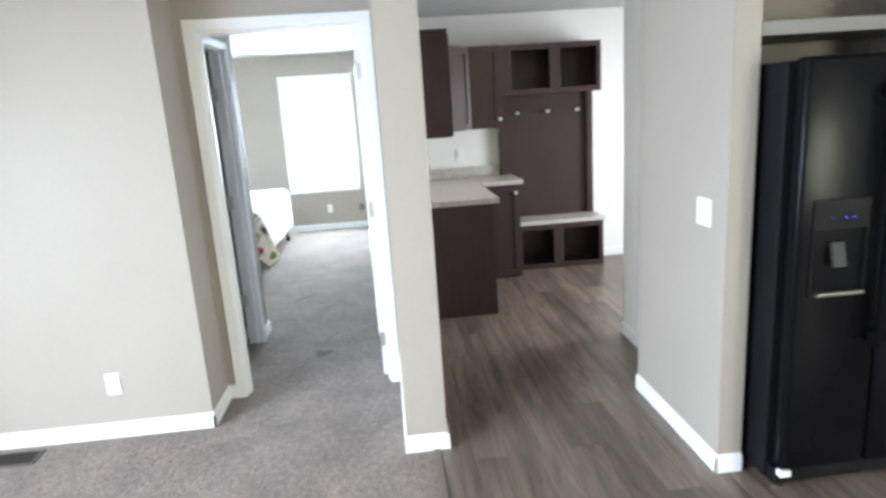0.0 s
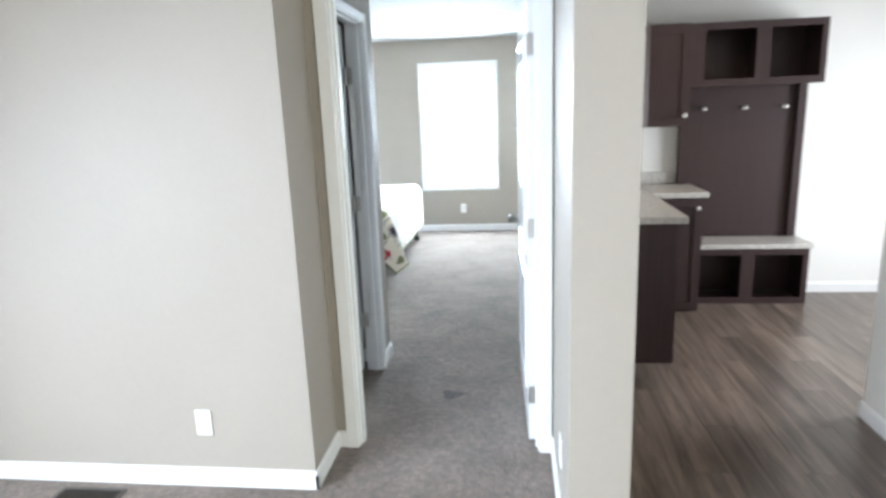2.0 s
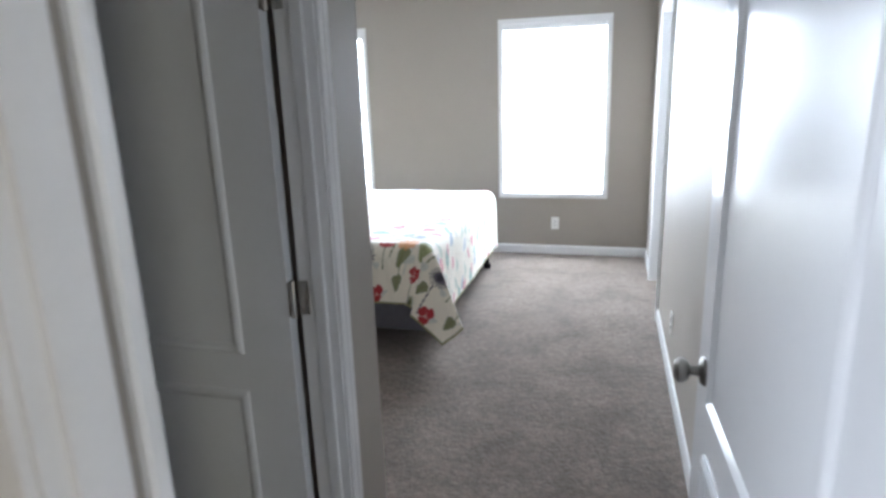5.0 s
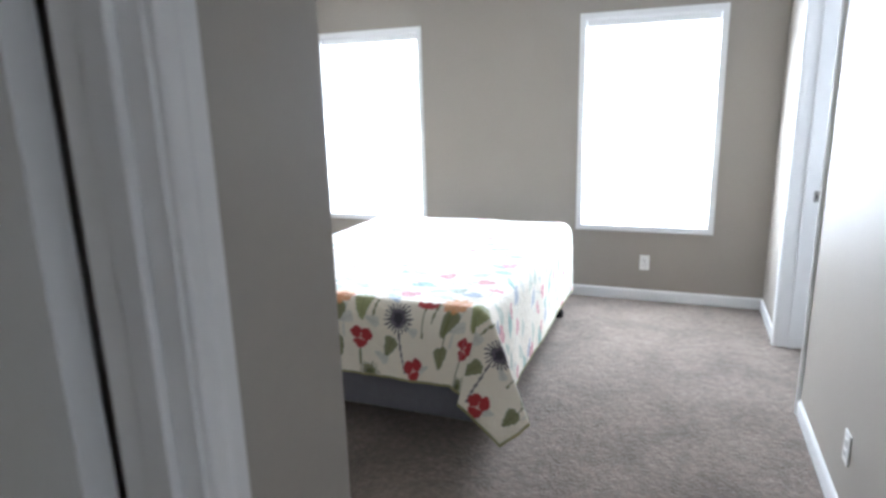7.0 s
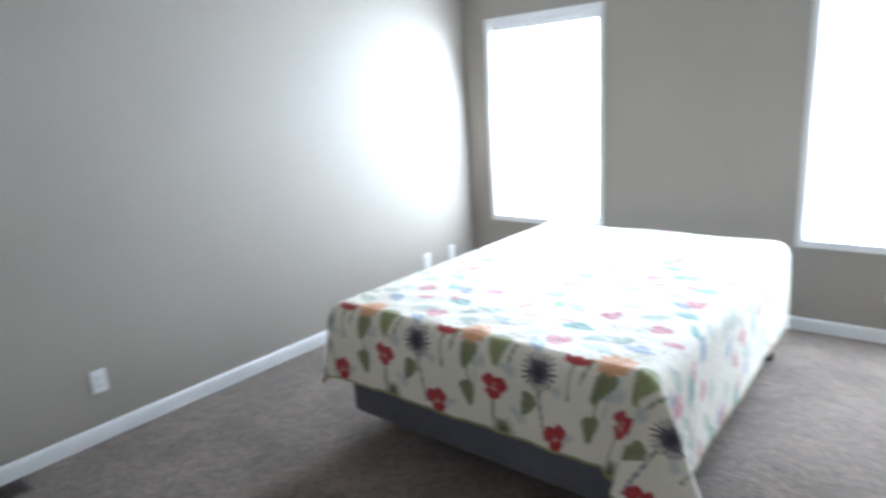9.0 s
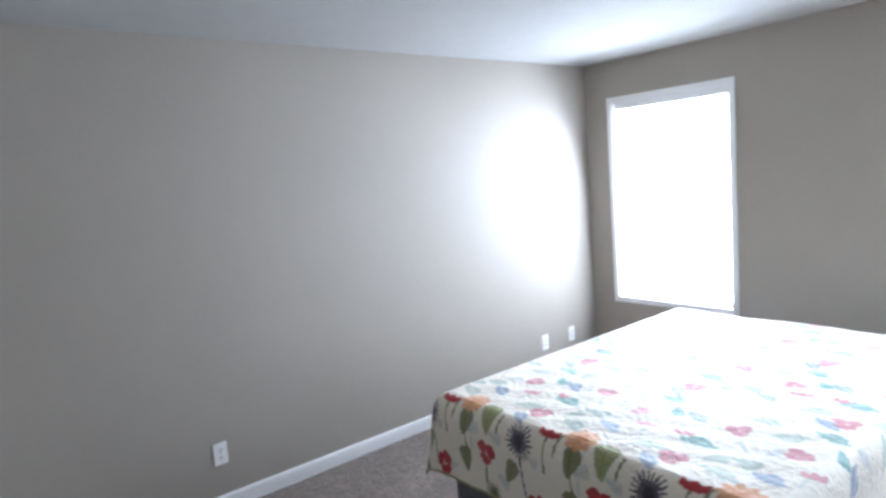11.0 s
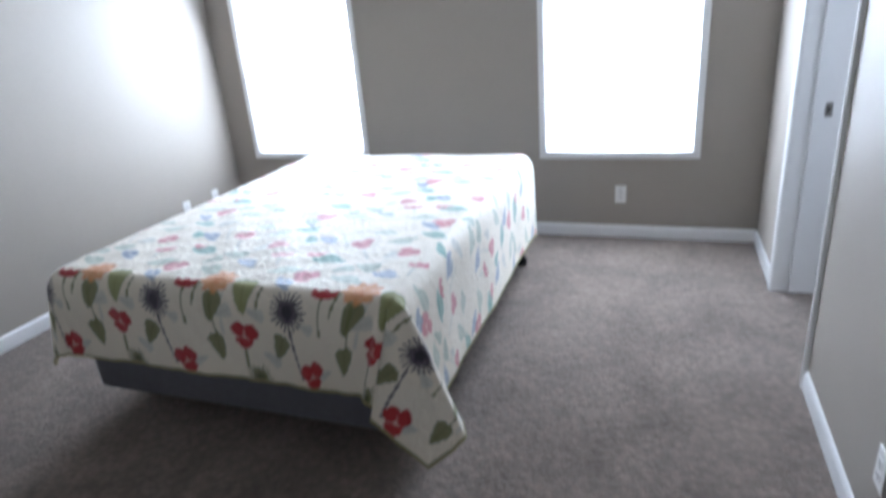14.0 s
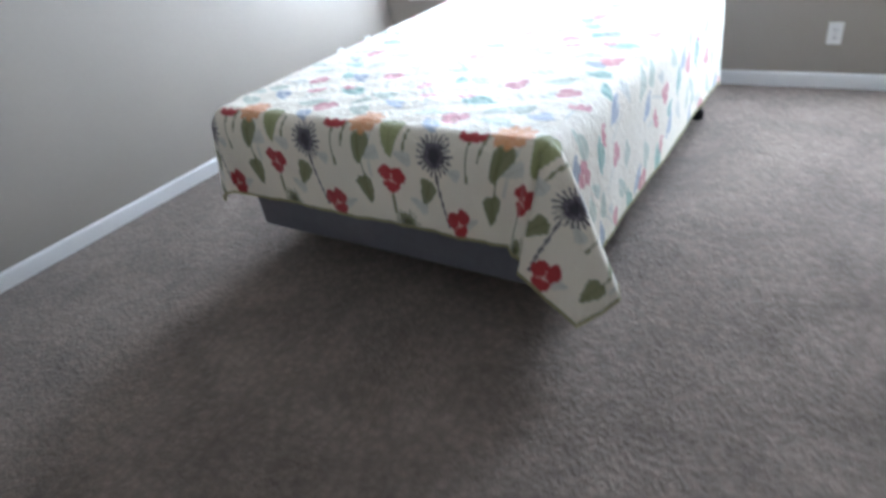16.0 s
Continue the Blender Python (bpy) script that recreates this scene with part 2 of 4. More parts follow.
BLACK_GLOSS.node_tree.nodes["Principled BSDF"].inputs["Specular IOR Level"].default_value = 0.09
BLACK_MATT = material("black_plastic", (0.007, 0.007, 0.008), 0.5, vary=0.2)
BLACK_MATT.node_tree.nodes["Principled BSDF"].inputs["Specular IOR Level"].default_value = 0.14
PLATE = material("white_outlet_plastic", (0.82, 0.82, 0.81), 0.3, vary=0.02)
SLOT = material("dark_slot", (0.02, 0.02, 0.02), 0.6)
VENT = material("brown_vent_metal", (0.075, 0.06, 0.05), 0.45, vary=0.15)
CLOTH = cloth_material()
HEM = material("olive_binding", (0.33, 0.30, 0.16), 0.9, vary=0.12, scale=40, bump=0.3)
SPRING_FABRIC = material("grey_blue_ticking", (0.125, 0.122, 0.142), 0.9, vary=0.08, scale=30, fine=300, bump=0.3, bump_scale=300)
MATTRESS = material("mattress_ticking", (0.72, 0.71, 0.69), 0.9, vary=0.04, bump=0.3, bump_scale=60)
BLIND, GLASS = blind_material(), glass_material()
GREY_BOARD = material("grey_bulkhead_paint", (0.20, 0.19, 0.183), 0.5, vary=0.05)
DOME = glow_material("lit_dome_glass", (1.0, 0.94, 0.86), 3.0)
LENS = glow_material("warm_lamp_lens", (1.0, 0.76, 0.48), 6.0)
LED = glow_material("blue_indicator", (0.08, 0.08, 1.0), 2.5)
STAIN = material("carpet_stain", (0.125, 0.105, 0.096), 0.95, vary=0.3, scale=30, bump=0.8, bump_scale=150)

# ---------------------------------------------------------------- mesh helpers


def box(bm, x0, x1, y0, y1, z0, z1):
    v = [bm.verts.new((x, y, z)) for x in (x0, x1) for y in (y0, y1) for z in (z0, z1)]
    for f in ((0, 1, 3, 2), (4, 6, 7, 5), (0, 4, 5, 1), (2, 3, 7, 6), (0, 2, 6, 4), (1, 5, 7, 3)):
        bm.faces.new([v[i] for i in f])
    return bm


def boxes(*sizes):
    bm = bmesh.new()
    for s in sizes:
        box(bm, *s)
    return bm


def soft(bm, width, segments=2):
    bmesh.ops.bevel(bm, geom=bm.edges[:], offset=width, segments=segments, profile=0.5, affect="EDGES", clamp_overlap=True)
    return bm


def finish(name, bm, mat, smooth=False):
    bmesh.ops.recalc_face_normals(bm, faces=bm.faces)
    me = bpy.data.meshes.new(name)
    bm.to_mesh(me)
    bm.free()
    me.materials.append(mat)
    if smooth:
        me.polygons.foreach_set("use_smooth", [True] * len(me.polygons))
        me.set_sharp_from_angle(angle=radians(40))
    return new(name, me)


def part(name, bm, mat, parent, label="", smooth=False):
    ob = finish(name, bm, mat, smooth)
    ob.parent = parent
    return tagged(ob, label)


def empty(name, at=(0, 0, 0)):
    ob = new(name)
    ob.location = at
    ob.empty_display_size = 0.1
    return ob


def structure(name, bm, mat, label="", category=""):
    return tagged(finish(name, bm, mat), label, category, kind="structure")


def turned(rings, segments=20):
    """A lathe about z: rings of (radius, z)."""
    bm = bmesh.new()
    loops = []
    for r, z in rings:
        loops.append([bm.verts.new((r * math.cos(2 * math.pi * i / segments), r * math.sin(2 * math.pi * i / segments), z)) for i in range(segments)])
    for a, b in zip(loops, loops[1:]):
        for i in range(segments):
            j = (i + 1) % segments
            bm.faces.new((a[i], a[j], b[j], b[i]))
    bm.faces.new(loops[0][::-1])
    bm.faces.new(loops[-1])
    return bm


def placed(bm, m):
    bmesh.ops.transform(bm, matrix=m, verts=bm.verts)
    return bm


def extrude_profile(profile, start, end, out, up=(0, 0, 1)):
    """A straight moulding: profile points (distance out from the wall, height) swept from start to end."""
    bm = bmesh.new()
    o, u = Vector(out), Vector(up)
    rings = [[bm.verts.new(Vector(p) + o * d + u * h) for d, h in profile] for p in (start, end)]
    k = len(profile)
    for i in range(k):
        j = (i + 1) % k
        bm.faces.new((rings[0][i], rings[0][j], rings[1][j], rings[1][i]))
    bm.faces.new(rings[0][::-1])
    bm.faces.new(rings[1])
    return bm


BASE_PROFILE = [(0, 0), (0.012, 0), (0.012, 0.068), (0.009, 0.078), (0.005, 0.084), (0, 0.085)]


def baseboard(start, end, out):
    return tagged(finish("baseboard", extrude_profile(BASE_PROFILE, start, end, out), TRIM),
                  "white painted baseboard with a rounded top edge", "baseboard", kind="structure")


CASE_PROFILE = [(0, 0), (0.010, 0), (0.0125, 0.004), (0.0135, 0.022), (0.0165, 0.028), (0.0185, 0.05), (0.013, 0.058), (0, 0.06)]
PLAIN_PROFILE = [(0, 0), (0.014, 0), (0.0155, 0.002), (0.0165, 0.03), (0.0165, 0.057), (0.014, 0.06), (0, 0.06)]


def casing(parent, horizontal, x0, x1, z_top, face, out, width=0.08, name="casing", plain=False):
    """Three boards round an opening in a wall. horizontal: the unit axis along the wall; face: the wall's plane."""
    h, o = Vector(horizontal), Vector(out)
    def pt(s, z):
        p = h * s
        axis = 1 if abs(o.y) > 0.5 else 0
        p[axis] = face
        p.z = z
        return p
    k = width / 0.06
    prof = [(d, w * k) for d, w in (PLAIN_PROFILE if plain else CASE_PROFILE)]
    part(name, extrude_profile(prof, pt(x0, 0), pt(x0, z_top + width), out, up=-h), TRIM, parent)
    part(name, extrude_profile(prof, pt(x1, 0), pt(x1, z_top + width), out, up=h), TRIM, parent)
    part(name, extrude_profile(prof, pt(x0, z_top), pt(x1, z_top), out), TRIM, parent)


# ---------------------------------------------------------------- structure
H = 2.453
T = 0.12
# floors
structure("floor_carpet", boxes((-4.2, 0.30, -4.0, 8.62, -0.08, 0.0)), CARPET, "taupe cut-pile wall-to-wall carpet with faint footprints", "carpet")
structure("floor_closet", boxes((0.30, 1.7, 5.89, 8.62, -0.08, 0.0)), CARPET, "taupe cut-pile carpet inside the closet", "carpet")
floor_vinyl = structure("floor_vinyl", boxes((0.302, 4.2, -4.0, 5.77, -0.08, -0.006)), UNDER, "dark grey-brown wood-print vinyl plank floor", "plank floor")
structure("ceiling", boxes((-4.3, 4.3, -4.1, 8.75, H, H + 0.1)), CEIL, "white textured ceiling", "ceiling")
# bedroom
W1 = (-1.18, -0.245, 0.585, 2.132)
W2 = (-3.478, -2.545, 0.585, 2.132)


def wall_with_openings(name, axis, a0, a1, b0, b1, openings, mat, label):
    """One welded wall along x or y with through openings (from, to, bottom, top)."""
    bm, made = bmesh.new(), {}
    ss = sorted({a0, a1, *[o[0] for o in openings], *[o[1] for o in openings]})
    zs = sorted({0.0, H, *[float(o[2]) for o in openings], *[o[3] for o in openings]})
    def solid(i, k):
        if not (0 <= i < len(ss) - 1 and 0 <= k < len(zs) - 1):
            return False
        s, z = (ss[i] + ss[i + 1]) / 2, (zs[k] + zs[k + 1]) / 2
        return not any(o[0] < s < o[1] and o[2] < z < o[3] for o in openings)
    def vert(i, b, k):
        if (i, b, k) not in made:
            made[i, b, k] = bm.verts.new((ss[i], b, zs[k]) if axis == "x" else (b, ss[i], zs[k]))
        return made[i, b, k]
    for i in range(len(ss) - 1):
        for k in range(len(zs) - 1):
            if not solid(i, k):
                continue
            for b in (b0, b1):
                bm.faces.new([vert(*q) for q in ((i, b, k), (i + 1, b, k), (i + 1, b, k + 1), (i, b, k + 1))])
            for ni, nk, e in ((i - 1, k, ((i, k), (i, k + 1))), (i + 1, k, ((i + 1, k), (i + 1, k + 1))), (i, k - 1, ((i, k), (i + 1, k))), (i, k + 1, ((i, k + 1), (i + 1, k + 1)))):
                if not solid(ni, nk):
                    (p, q), (r, t) = e
                    bm.faces.new([vert(p, b0, q), vert(r, b0, t), vert(r, b1, t), vert(p, b1, q)])
    return structure(name, bm, mat, label, "wall")


GREIGE = "smooth greige painted drywall"
wall_with_openings("wall_bedroom_north", "x", -3.85, 1.7, 8.6, 8.74, [W1, W2], PAINT, "greige painted bedroom wall with two tall windows")
wall_with_openings("wall_bedroom_west", "y", 4.25, 8.6, -3.85, -3.73, [], PAINT, GREIGE + " beside the bed")
wall_with_openings("wall_bedroom_south", "x", -3.73, -0.945, 4.25, 4.37, [], PAINT, GREIGE + " ending at the hall corner")
wall_with_openings("wall_divider", "y", 2.392, 8.6, 0.16, 0.355, [(6.962, 7.885, 0, 2.098)], PAINT, GREIGE + " with a closet opening")
wall_with_openings("wall_closet_east", "y", 5.89, 8.6, 1.6, 1.7, [(6.75, 7.65, 1.0, 2.0)], PAINT, GREIGE)
# hall and living room
wall_with_openings("wall_hall_door", "x", -2.6, 0.16, 3.216, 3.33, [(-0.79, 0.11, 0, 2.108)], PAINT, GREIGE + " with the bedroom doorway")
wall_with_openings("wall_hall_west", "y", 3.33, 4.37, -0.945, -0.85, [(3.46, 4.135, 0, 2.105)], PAINT, GREIGE + " with a side-room doorway")
wall_with_openings("wall_side_room_west", "y", 3.33, 4.25, -2.6, -2.5, [], PAINT, GREIGE)
wall_with_openings("wall_living_return", "y", 2.984, 3.216, -1.0, -0.88, [], PAINT, GREIGE)
wall_with_openings("wall_living_north", "x", -3.4, -0.88, 2.868, 2.984, [], PAINT, GREIGE + " with a low outlet")
wall_with_openings("wall_living_west", "y", -4.0, 2.984, -3.52, -3.4, [(-2.2, 1.4, 0.55, 2.12)], PAINT, GREIGE + " with a wide window")
wall_with_openings("wall_living_south", "x", -3.52, 4.32, -4.12, -4.0, [], PAINT, GREIGE)
wall_with_openings("wall_east", "y", -4.0, 5.89, 4.2, 4.32, [(-3.7, -1.9, 0.9, 2.1), (3.68, 4.82, 0.08, 2.12)], WHITE_WALL, "white painted wall with a glazed utility-room door")
# kitchen
wall_with_openings("wall_kitchen_north", "x", 0.355, 4.2, 5.77, 5.89, [], WHITE_WALL, "white painted wall behind the cabinets")
wall_with_openings("wall_fridge_side", "y", 1.955, 2.80, 1.486, 1.592, [], PAINT, GREIGE + " with a double light switch")
wall_with_openings("wall_fridge_back", "x", 1.592, 4.2, 2.68, 2.80, [], PAINT, GREIGE + " behind the refrigerator")
wall_with_openings("wall_utility", "y", 2.80, 3.615, 1.725, 1.84, [], WHITE_WALL, "white painted partition beside the kitchen")
structure("wall_divider_kitchen_skin", boxes((0.3555, 0.359, 4.2, 5.77, 0, H)), WHITE_WALL, "white painted wall behind the kitchen counter", "wall")

for start, end, out in (
        ((-3.73, 8.6, 0), (0.16, 8.6, 0), (0, -1, 0)),
        ((-3.73, 4.37, 0), (-3.73, 8.588, 0), (1, 0, 0)),
        ((-3.718, 4.37, 0), (-0.85, 4.37, 0), (0, 1, 0)),
        ((0.16, 7.91, 0), (0.16, 8.588, 0), (-1, 0, 0)),
        ((0.16, 3.33, 0), (0.16, 6.945, 0), (-1, 0, 0)),
        ((-0.85, 4.166, 0), (-0.85, 4.382, 0), (1, 0, 0)),
        ((-3.4, 2.868, 0), (-0.868, 2.868, 0), (0, -1, 0)),
        ((-0.88, 2.856, 0), (-0.88, 3.216, 0), (1, 0, 0)),
        ((-0.868, 3.216, 0), (-0.835, 3.216, 0), (0, -1, 0)),
        ((0.16, 2.38, 0), (0.16, 3.2, 0), (-1, 0, 0)),
        ((0.148, 2.392, 0), (0.355, 2.392, 0), (0, -1, 0)),
        ((0.355, 2.38, 0), (0.355, 4.26, 0), (1, 0, 0)),
        ((1.486, 1.943, 0), (1.486, 2.80, 0), (-1, 0, 0)),
        ((1.474, 1.955, 0), (1.592, 1.955, 0), (0, -1, 0)),
        ((1.725, 2.80, 0), (1.725, 3.615, 0), (-1, 0, 0)),
        ((1.713, 3.615, 0), (1.84, 3.615, 0), (0, 1, 0)),
        ((2.25, 5.77, 0), (4.2, 5.77, 0), (0, -1, 0)),
        ((-2.5, 3.33, 0), (-0.945, 3.33, 0), (0, 1, 0)),
        ((-2.5, 3.342, 0), (-2.5, 4.25, 0), (1, 0, 0)),
        ((-2.488, 4.25, 0), (-0.945, 4.25, 0), (0, -1, 0))):
    baseboard(start, end, out)
structure("trim", boxes((0.285, 0.315, -4.0, 2.38, 0.0, 0.006)), material("carpet_edge_strip", (0.17, 0.14, 0.12), 0.6),
          "thin brown strip between carpet and vinyl", "floor strip")


def window(name, w, label):
    x0, x1, z0, z1 = w
    y = 8.6
    win = tagged(empty(name, (0, 0, 0)), label, "window", kind="structure")
    cw, d = 0.038, 0.014
    case = boxes((x0 - cw, x0, y - d, y, z0 - cw, z1 + cw), (x1, x1 + cw, y - d, y, z0 - cw, z1 + cw),
                 (x0, x1, y - d, y, z1, z1 + cw), (x0, x1, y - d, y, z0 - cw, z0))
    part("casing", case, TRIM, win)
    part("jamb_lining", boxes((x0, x0 + 0.008, y, y + 0.14, z0, z1), (x1 - 0.008, x1, y, y + 0.14, z0, z1), (x0, x1, y, y + 0.14, z1 - 0.008, z1)), TRIM, win)
    part("window_sill", soft(boxes((x0, x1, y - 0.02, y + 0.14, z0 - 0.012, z0 + 0.008)), 0.003), TRIM, win)
    fr = part("window_frame", boxes((x0 + 0.01, x0 + 0.05, y + 0.09, y + 0.13, z0 + 0.01, z1 - 0.01), (x1 - 0.05, x1 - 0.01, y + 0.09, y + 0.13, z0 + 0.01, z1 - 0.01),
                               (x0 + 0.05, x1 - 0.05, y + 0.09, y + 0.13, z1 - 0.05, z1 - 0.01), (x0 + 0.05, x1 - 0.05, y + 0.09, y + 0.13, z0 + 0.01, z0 + 0.05),
                               (x0 + 0.05, x1 - 0.05, y + 0.085, y + 0.13, 1.33, 1.375)), TRIM, win)
    for a, b in ((z0 + 0.05, 1.33), (1.375, z1 - 0.05)):
        pane = part("pane", boxes((x0 + 0.05, x1 - 0.05, y + 0.105, y + 0.111, a, b)), GLASS, win)
        pane.visible_shadow = False
    return win


def blind(w):
    x0, x1, z0, z1 = w
    b = tagged(empty("window_blind", ((x0 + x1) / 2, 8.64, z1)), "white pleated blind, fully lowered and glowing with daylight", "blind", "bedroom blinds")
    def put(n, bm, mat):
        return part(n, placed(bm, Matrix.Translation(-Vector(b.location))), mat, b)
    put("headrail", soft(boxes((x0 + 0.012, x1 - 0.012, 8.618, 8.672, z1 - 0.06, z1 - 0.01)), 0.004), TRIM)
    bm, n = bmesh.new(), 64
    rows = []
    for i in range(n + 1):
        z = z1 - 0.06 + (z0 + 0.026 - (z1 - 0.06)) * i / n
        y = 8.670 + (0.006 if i % 2 else 0)
        rows.append((bm.verts.new((x0 + 0.009, y, z)), bm.verts.new((x1 - 0.009, y, z))))
    for p, q in zip(rows, rows[1:]):
        bm.faces.new((p[0], p[1], q[1], q[0]))
    put("pleated_shade", bm, BLIND)
    put("bottom_rail", soft(boxes((x0 + 0.010, x1 - 0.010, 8.655, 8.682, z0 + 0.009, z0 + 0.027)), 0.003), TRIM)
    return b


window("window_1", W1, "tall white-cased window with a lowered blind")
window("window_2", W2, "tall white-cased window with a lowered blind behind the bed")
blind(W1)
blind(W2)


def side_window(name, axis, s0, s1, z0, z1, plane, inward):
    """A window whose panes stay out of view, with casing and frame."""
    win = tagged(empty(name), "wide white-framed window, out of view", "window", kind="structure")
    def b(s_a, s_b, d_a, d_b, za, zb):
        lo, hi = sorted((plane + d_a * -inward, plane + d_b * -inward))
        return (lo, hi, s_a, s_b, za, zb) if axis == "y" else (s_a, s_b, lo, hi, za, zb)
    part("casing", boxes(b(s0 - 0.05, s0, -0.014, 0, z0 - 0.05, z1 + 0.05), b(s1, s1 + 0.05, -0.014, 0, z0 - 0.05, z1 + 0.05),
                         b(s0, s1, -0.014, 0, z1, z1 + 0.05), b(s0, s1, -0.014, 0, z0 - 0.05, z0)), TRIM, win)
    part("window_frame", boxes(b(s0, s0 + 0.05, 0.06, 0.1, z0, z1), b(s1 - 0.05, s1, 0.06, 0.1, z0, z1),
                               b(s0 + 0.05, s1 - 0.05, 0.06, 0.1, z1 - 0.05, z1), b(s0 + 0.05, s1 - 0.05, 0.06, 0.1, z0, z0 + 0.05)), TRIM, win)
    pane = part("pane", boxes(b(s0 + 0.05, s1 - 0.05, 0.078, 0.084, z0 + 0.05, z1 - 0.05)), GLASS, win)
    pane.visible_shadow = False


side_window("window_3", "y", -2.2, 1.4, 0.55, 2.12, -3.4, 1)
# Unseen window, added to carry the warm dining-side fill.
side_window("dining_fill_window", "y", -3.7, -1.9, 0.9, 2.1, 4.2, -1)
# Assumed window in the unseen closet, added together with its fill lamp.
side_window("closet_fill_window", "y", 6.75, 7.65, 1.0, 2.0, 1.6, -1)
side_window("window_4", "y", 3.68, 4.82, 0.08, 2.12, 4.2, -1)


# ---------------------------------------------------------------- doors
def panel_leaf(width, height, thick=0.035, panels=((0.22, 0.80), (0.905, 1.90)), rail=0.125):
    """A moulded door leaf in the xz plane, hinge at x = 0, with raised-edge panels on both faces."""
    bm = boxes((0, width, -thick / 2, thick / 2, 0.012, height))
    profile = ((0.0, -0.001), (0.003, 0.005), (0.010, 0.009), (0.019, 0.009), (0.027, 0.004), (0.034, -0.001))
    for side in (-1, 1):
        for z0, z1 in panels:
            rings = []
            for inset, rise in profile:
                x0, x1, lo, hi = rail + inset, width - rail - inset, z0 + inset, z1 - inset
                rings.append([bm.verts.new((x, side * (thick / 2 + rise), z)) for x, z in ((x0, lo), (x1, lo), (x1, hi), (x0, hi))])
            for p, q in zip(rings, rings[1:]):
                for i in range(4):
                    j = (i + 1) % 4
                    bm.faces.new((p[i], p[j], q[j], q[i]))
    return bm


def knob_set(parent, m):
    """A round door knob on a rose on either face."""
    for flip in (0, 180):
        k = turned([(0.031, 0), (0.031, 0.005), (0.026, 0.010), (0.011, 0.014), (0.0105, 0.030), (0.021, 0.036), (0.027, 0.046), (0.026, 0.056), (0.018, 0.063), (0.006, 0.065)], 24)
        placed(k, m @ pose(0, 0, 0, 0, 0, flip) @ pose(0, -0.0175, 0, 90, 0, 0))
        part("door_knob", k, NICKEL, parent, "brushed nickel round knob", smooth=True)


def hinge(parent, m, h=0.09):
    """A butt hinge: one plate on the jamb, one on the leaf, and the barrel between them."""
    bm = boxes((0.004, 0.034, 0.0155, 0.019, -h / 2, h / 2), (-0.0115, -0.0085, -0.012, 0.022, -h / 2, h / 2), (-0.0115, -0.004, -0.012, -0.009, -h / 2, h / 2))
    pin = turned([(0.0065, -h / 2 - 0.004), (0.0065, h / 2 + 0.004)], 10)
    me = bpy.data.meshes.new("barrel")
    placed(pin, pose(0, -0.004, 0)).to_mesh(me)
    pin.free()
    bm.from_mesh(me)
    bpy.data.meshes.remove(me)
    return part("hinge", placed(bm, m), LIT_NICKEL, parent, "pale nickel butt hinge")


# bedroom door, standing open against the hall wall
door1 = tagged(empty("door_1"), "white two-panel bedroom door standing open against the wall", "door", kind="structure")
part("jamb", boxes((-0.789, -0.769, 3.217, 3.329, 0, 2.106), (0.089, 0.109, 3.217, 3.329, 0, 2.106), (-0.769, 0.089, 3.217, 3.329, 2.086, 2.106),
                   (-0.769, -0.759, 3.25, 3.285, 0, 2.086), (0.079, 0.089, 3.25, 3.285, 0, 2.086), (-0.759, 0.079, 3.25, 3.285, 2.076, 2.086)), TRIM, door1)
casing(door1, (1, 0, 0), -0.776, 0.096, 2.094, 3.216, (0, -1, 0), 0.058, plain=True)
casing(door1, (1, 0, 0), -0.776, 0.096, 2.094, 3.33, (0, 1, 0), 0.058)
leaf_m = pose(0.067, 3.30, 0, 0, 0, 92.3)
leaf = part("door_leaf", placed(panel_leaf(0.85, 2.07), leaf_m), DOOR_PAINT, door1)
knob_set(leaf, leaf_m @ pose(0.782, 0, 0.965))
for z in (0.25, 1.06, 1.85):
    part("hinge", soft(boxes((0.048, 0.088, 3.2925, 3.2995, z - 0.045, z + 0.045)), 0.001, 1), LIT_NICKEL, leaf, "pale nickel butt hinge")
part("strike_plate", boxes((-0.7695, -0.767, 3.29, 3.318, 0.93, 0.995)), NICKEL, door1)

# side-room door, swung inwards off the hall
door2 = tagged(empty("door_2"), "white two-panel side-room door swung open, with nickel hinges", "door", kind="structure")
part("jamb", boxes((-0.947, -0.848, 4.115, 4.1345, 0, 2.104), (-0.947, -0.848, 3.4605, 3.48, 0, 2.104), (-0.947, -0.848, 3.48, 4.115, 2.085, 2.104)), TRIM, door2)
part("door_stop", soft(boxes((-0.904, -0.872, 4.103, 4.1145, 0, 2.085)), 0.003), TRIM, door2)
part("door_stop", soft(boxes((-0.904, -0.872, 3.4805, 3.492, 0, 2.085)), 0.003), TRIM, door2)
part("door_stop", soft(boxes((-0.904, -0.872, 3.493, 4.102, 2.073, 2.0845)), 0.003), TRIM, door2)
casing(door2, (0, 1, 0), 3.473, 4.120, 2.092, -0.85, (1, 0, 0), 0.045)
leaf2_m = pose(-0.966, 4.102, 0, 0, 0, 180)
leaf2 = part("door_leaf", placed(panel_leaf(0.61, 2.075, rail=0.142), leaf2_m), DOOR_PAINT, door2)
knob_set(leaf2, leaf2_m @ pose(0.545, 0, 0.97))
for z in (0.334, 1.065, 1.80):
    hinge(leaf2, pose(-0.954, 4.096, z))

# closet opening
door3 = tagged(empty("door_3"), "white-cased closet opening with a strike plate in its jamb", "doorway", kind="structure")
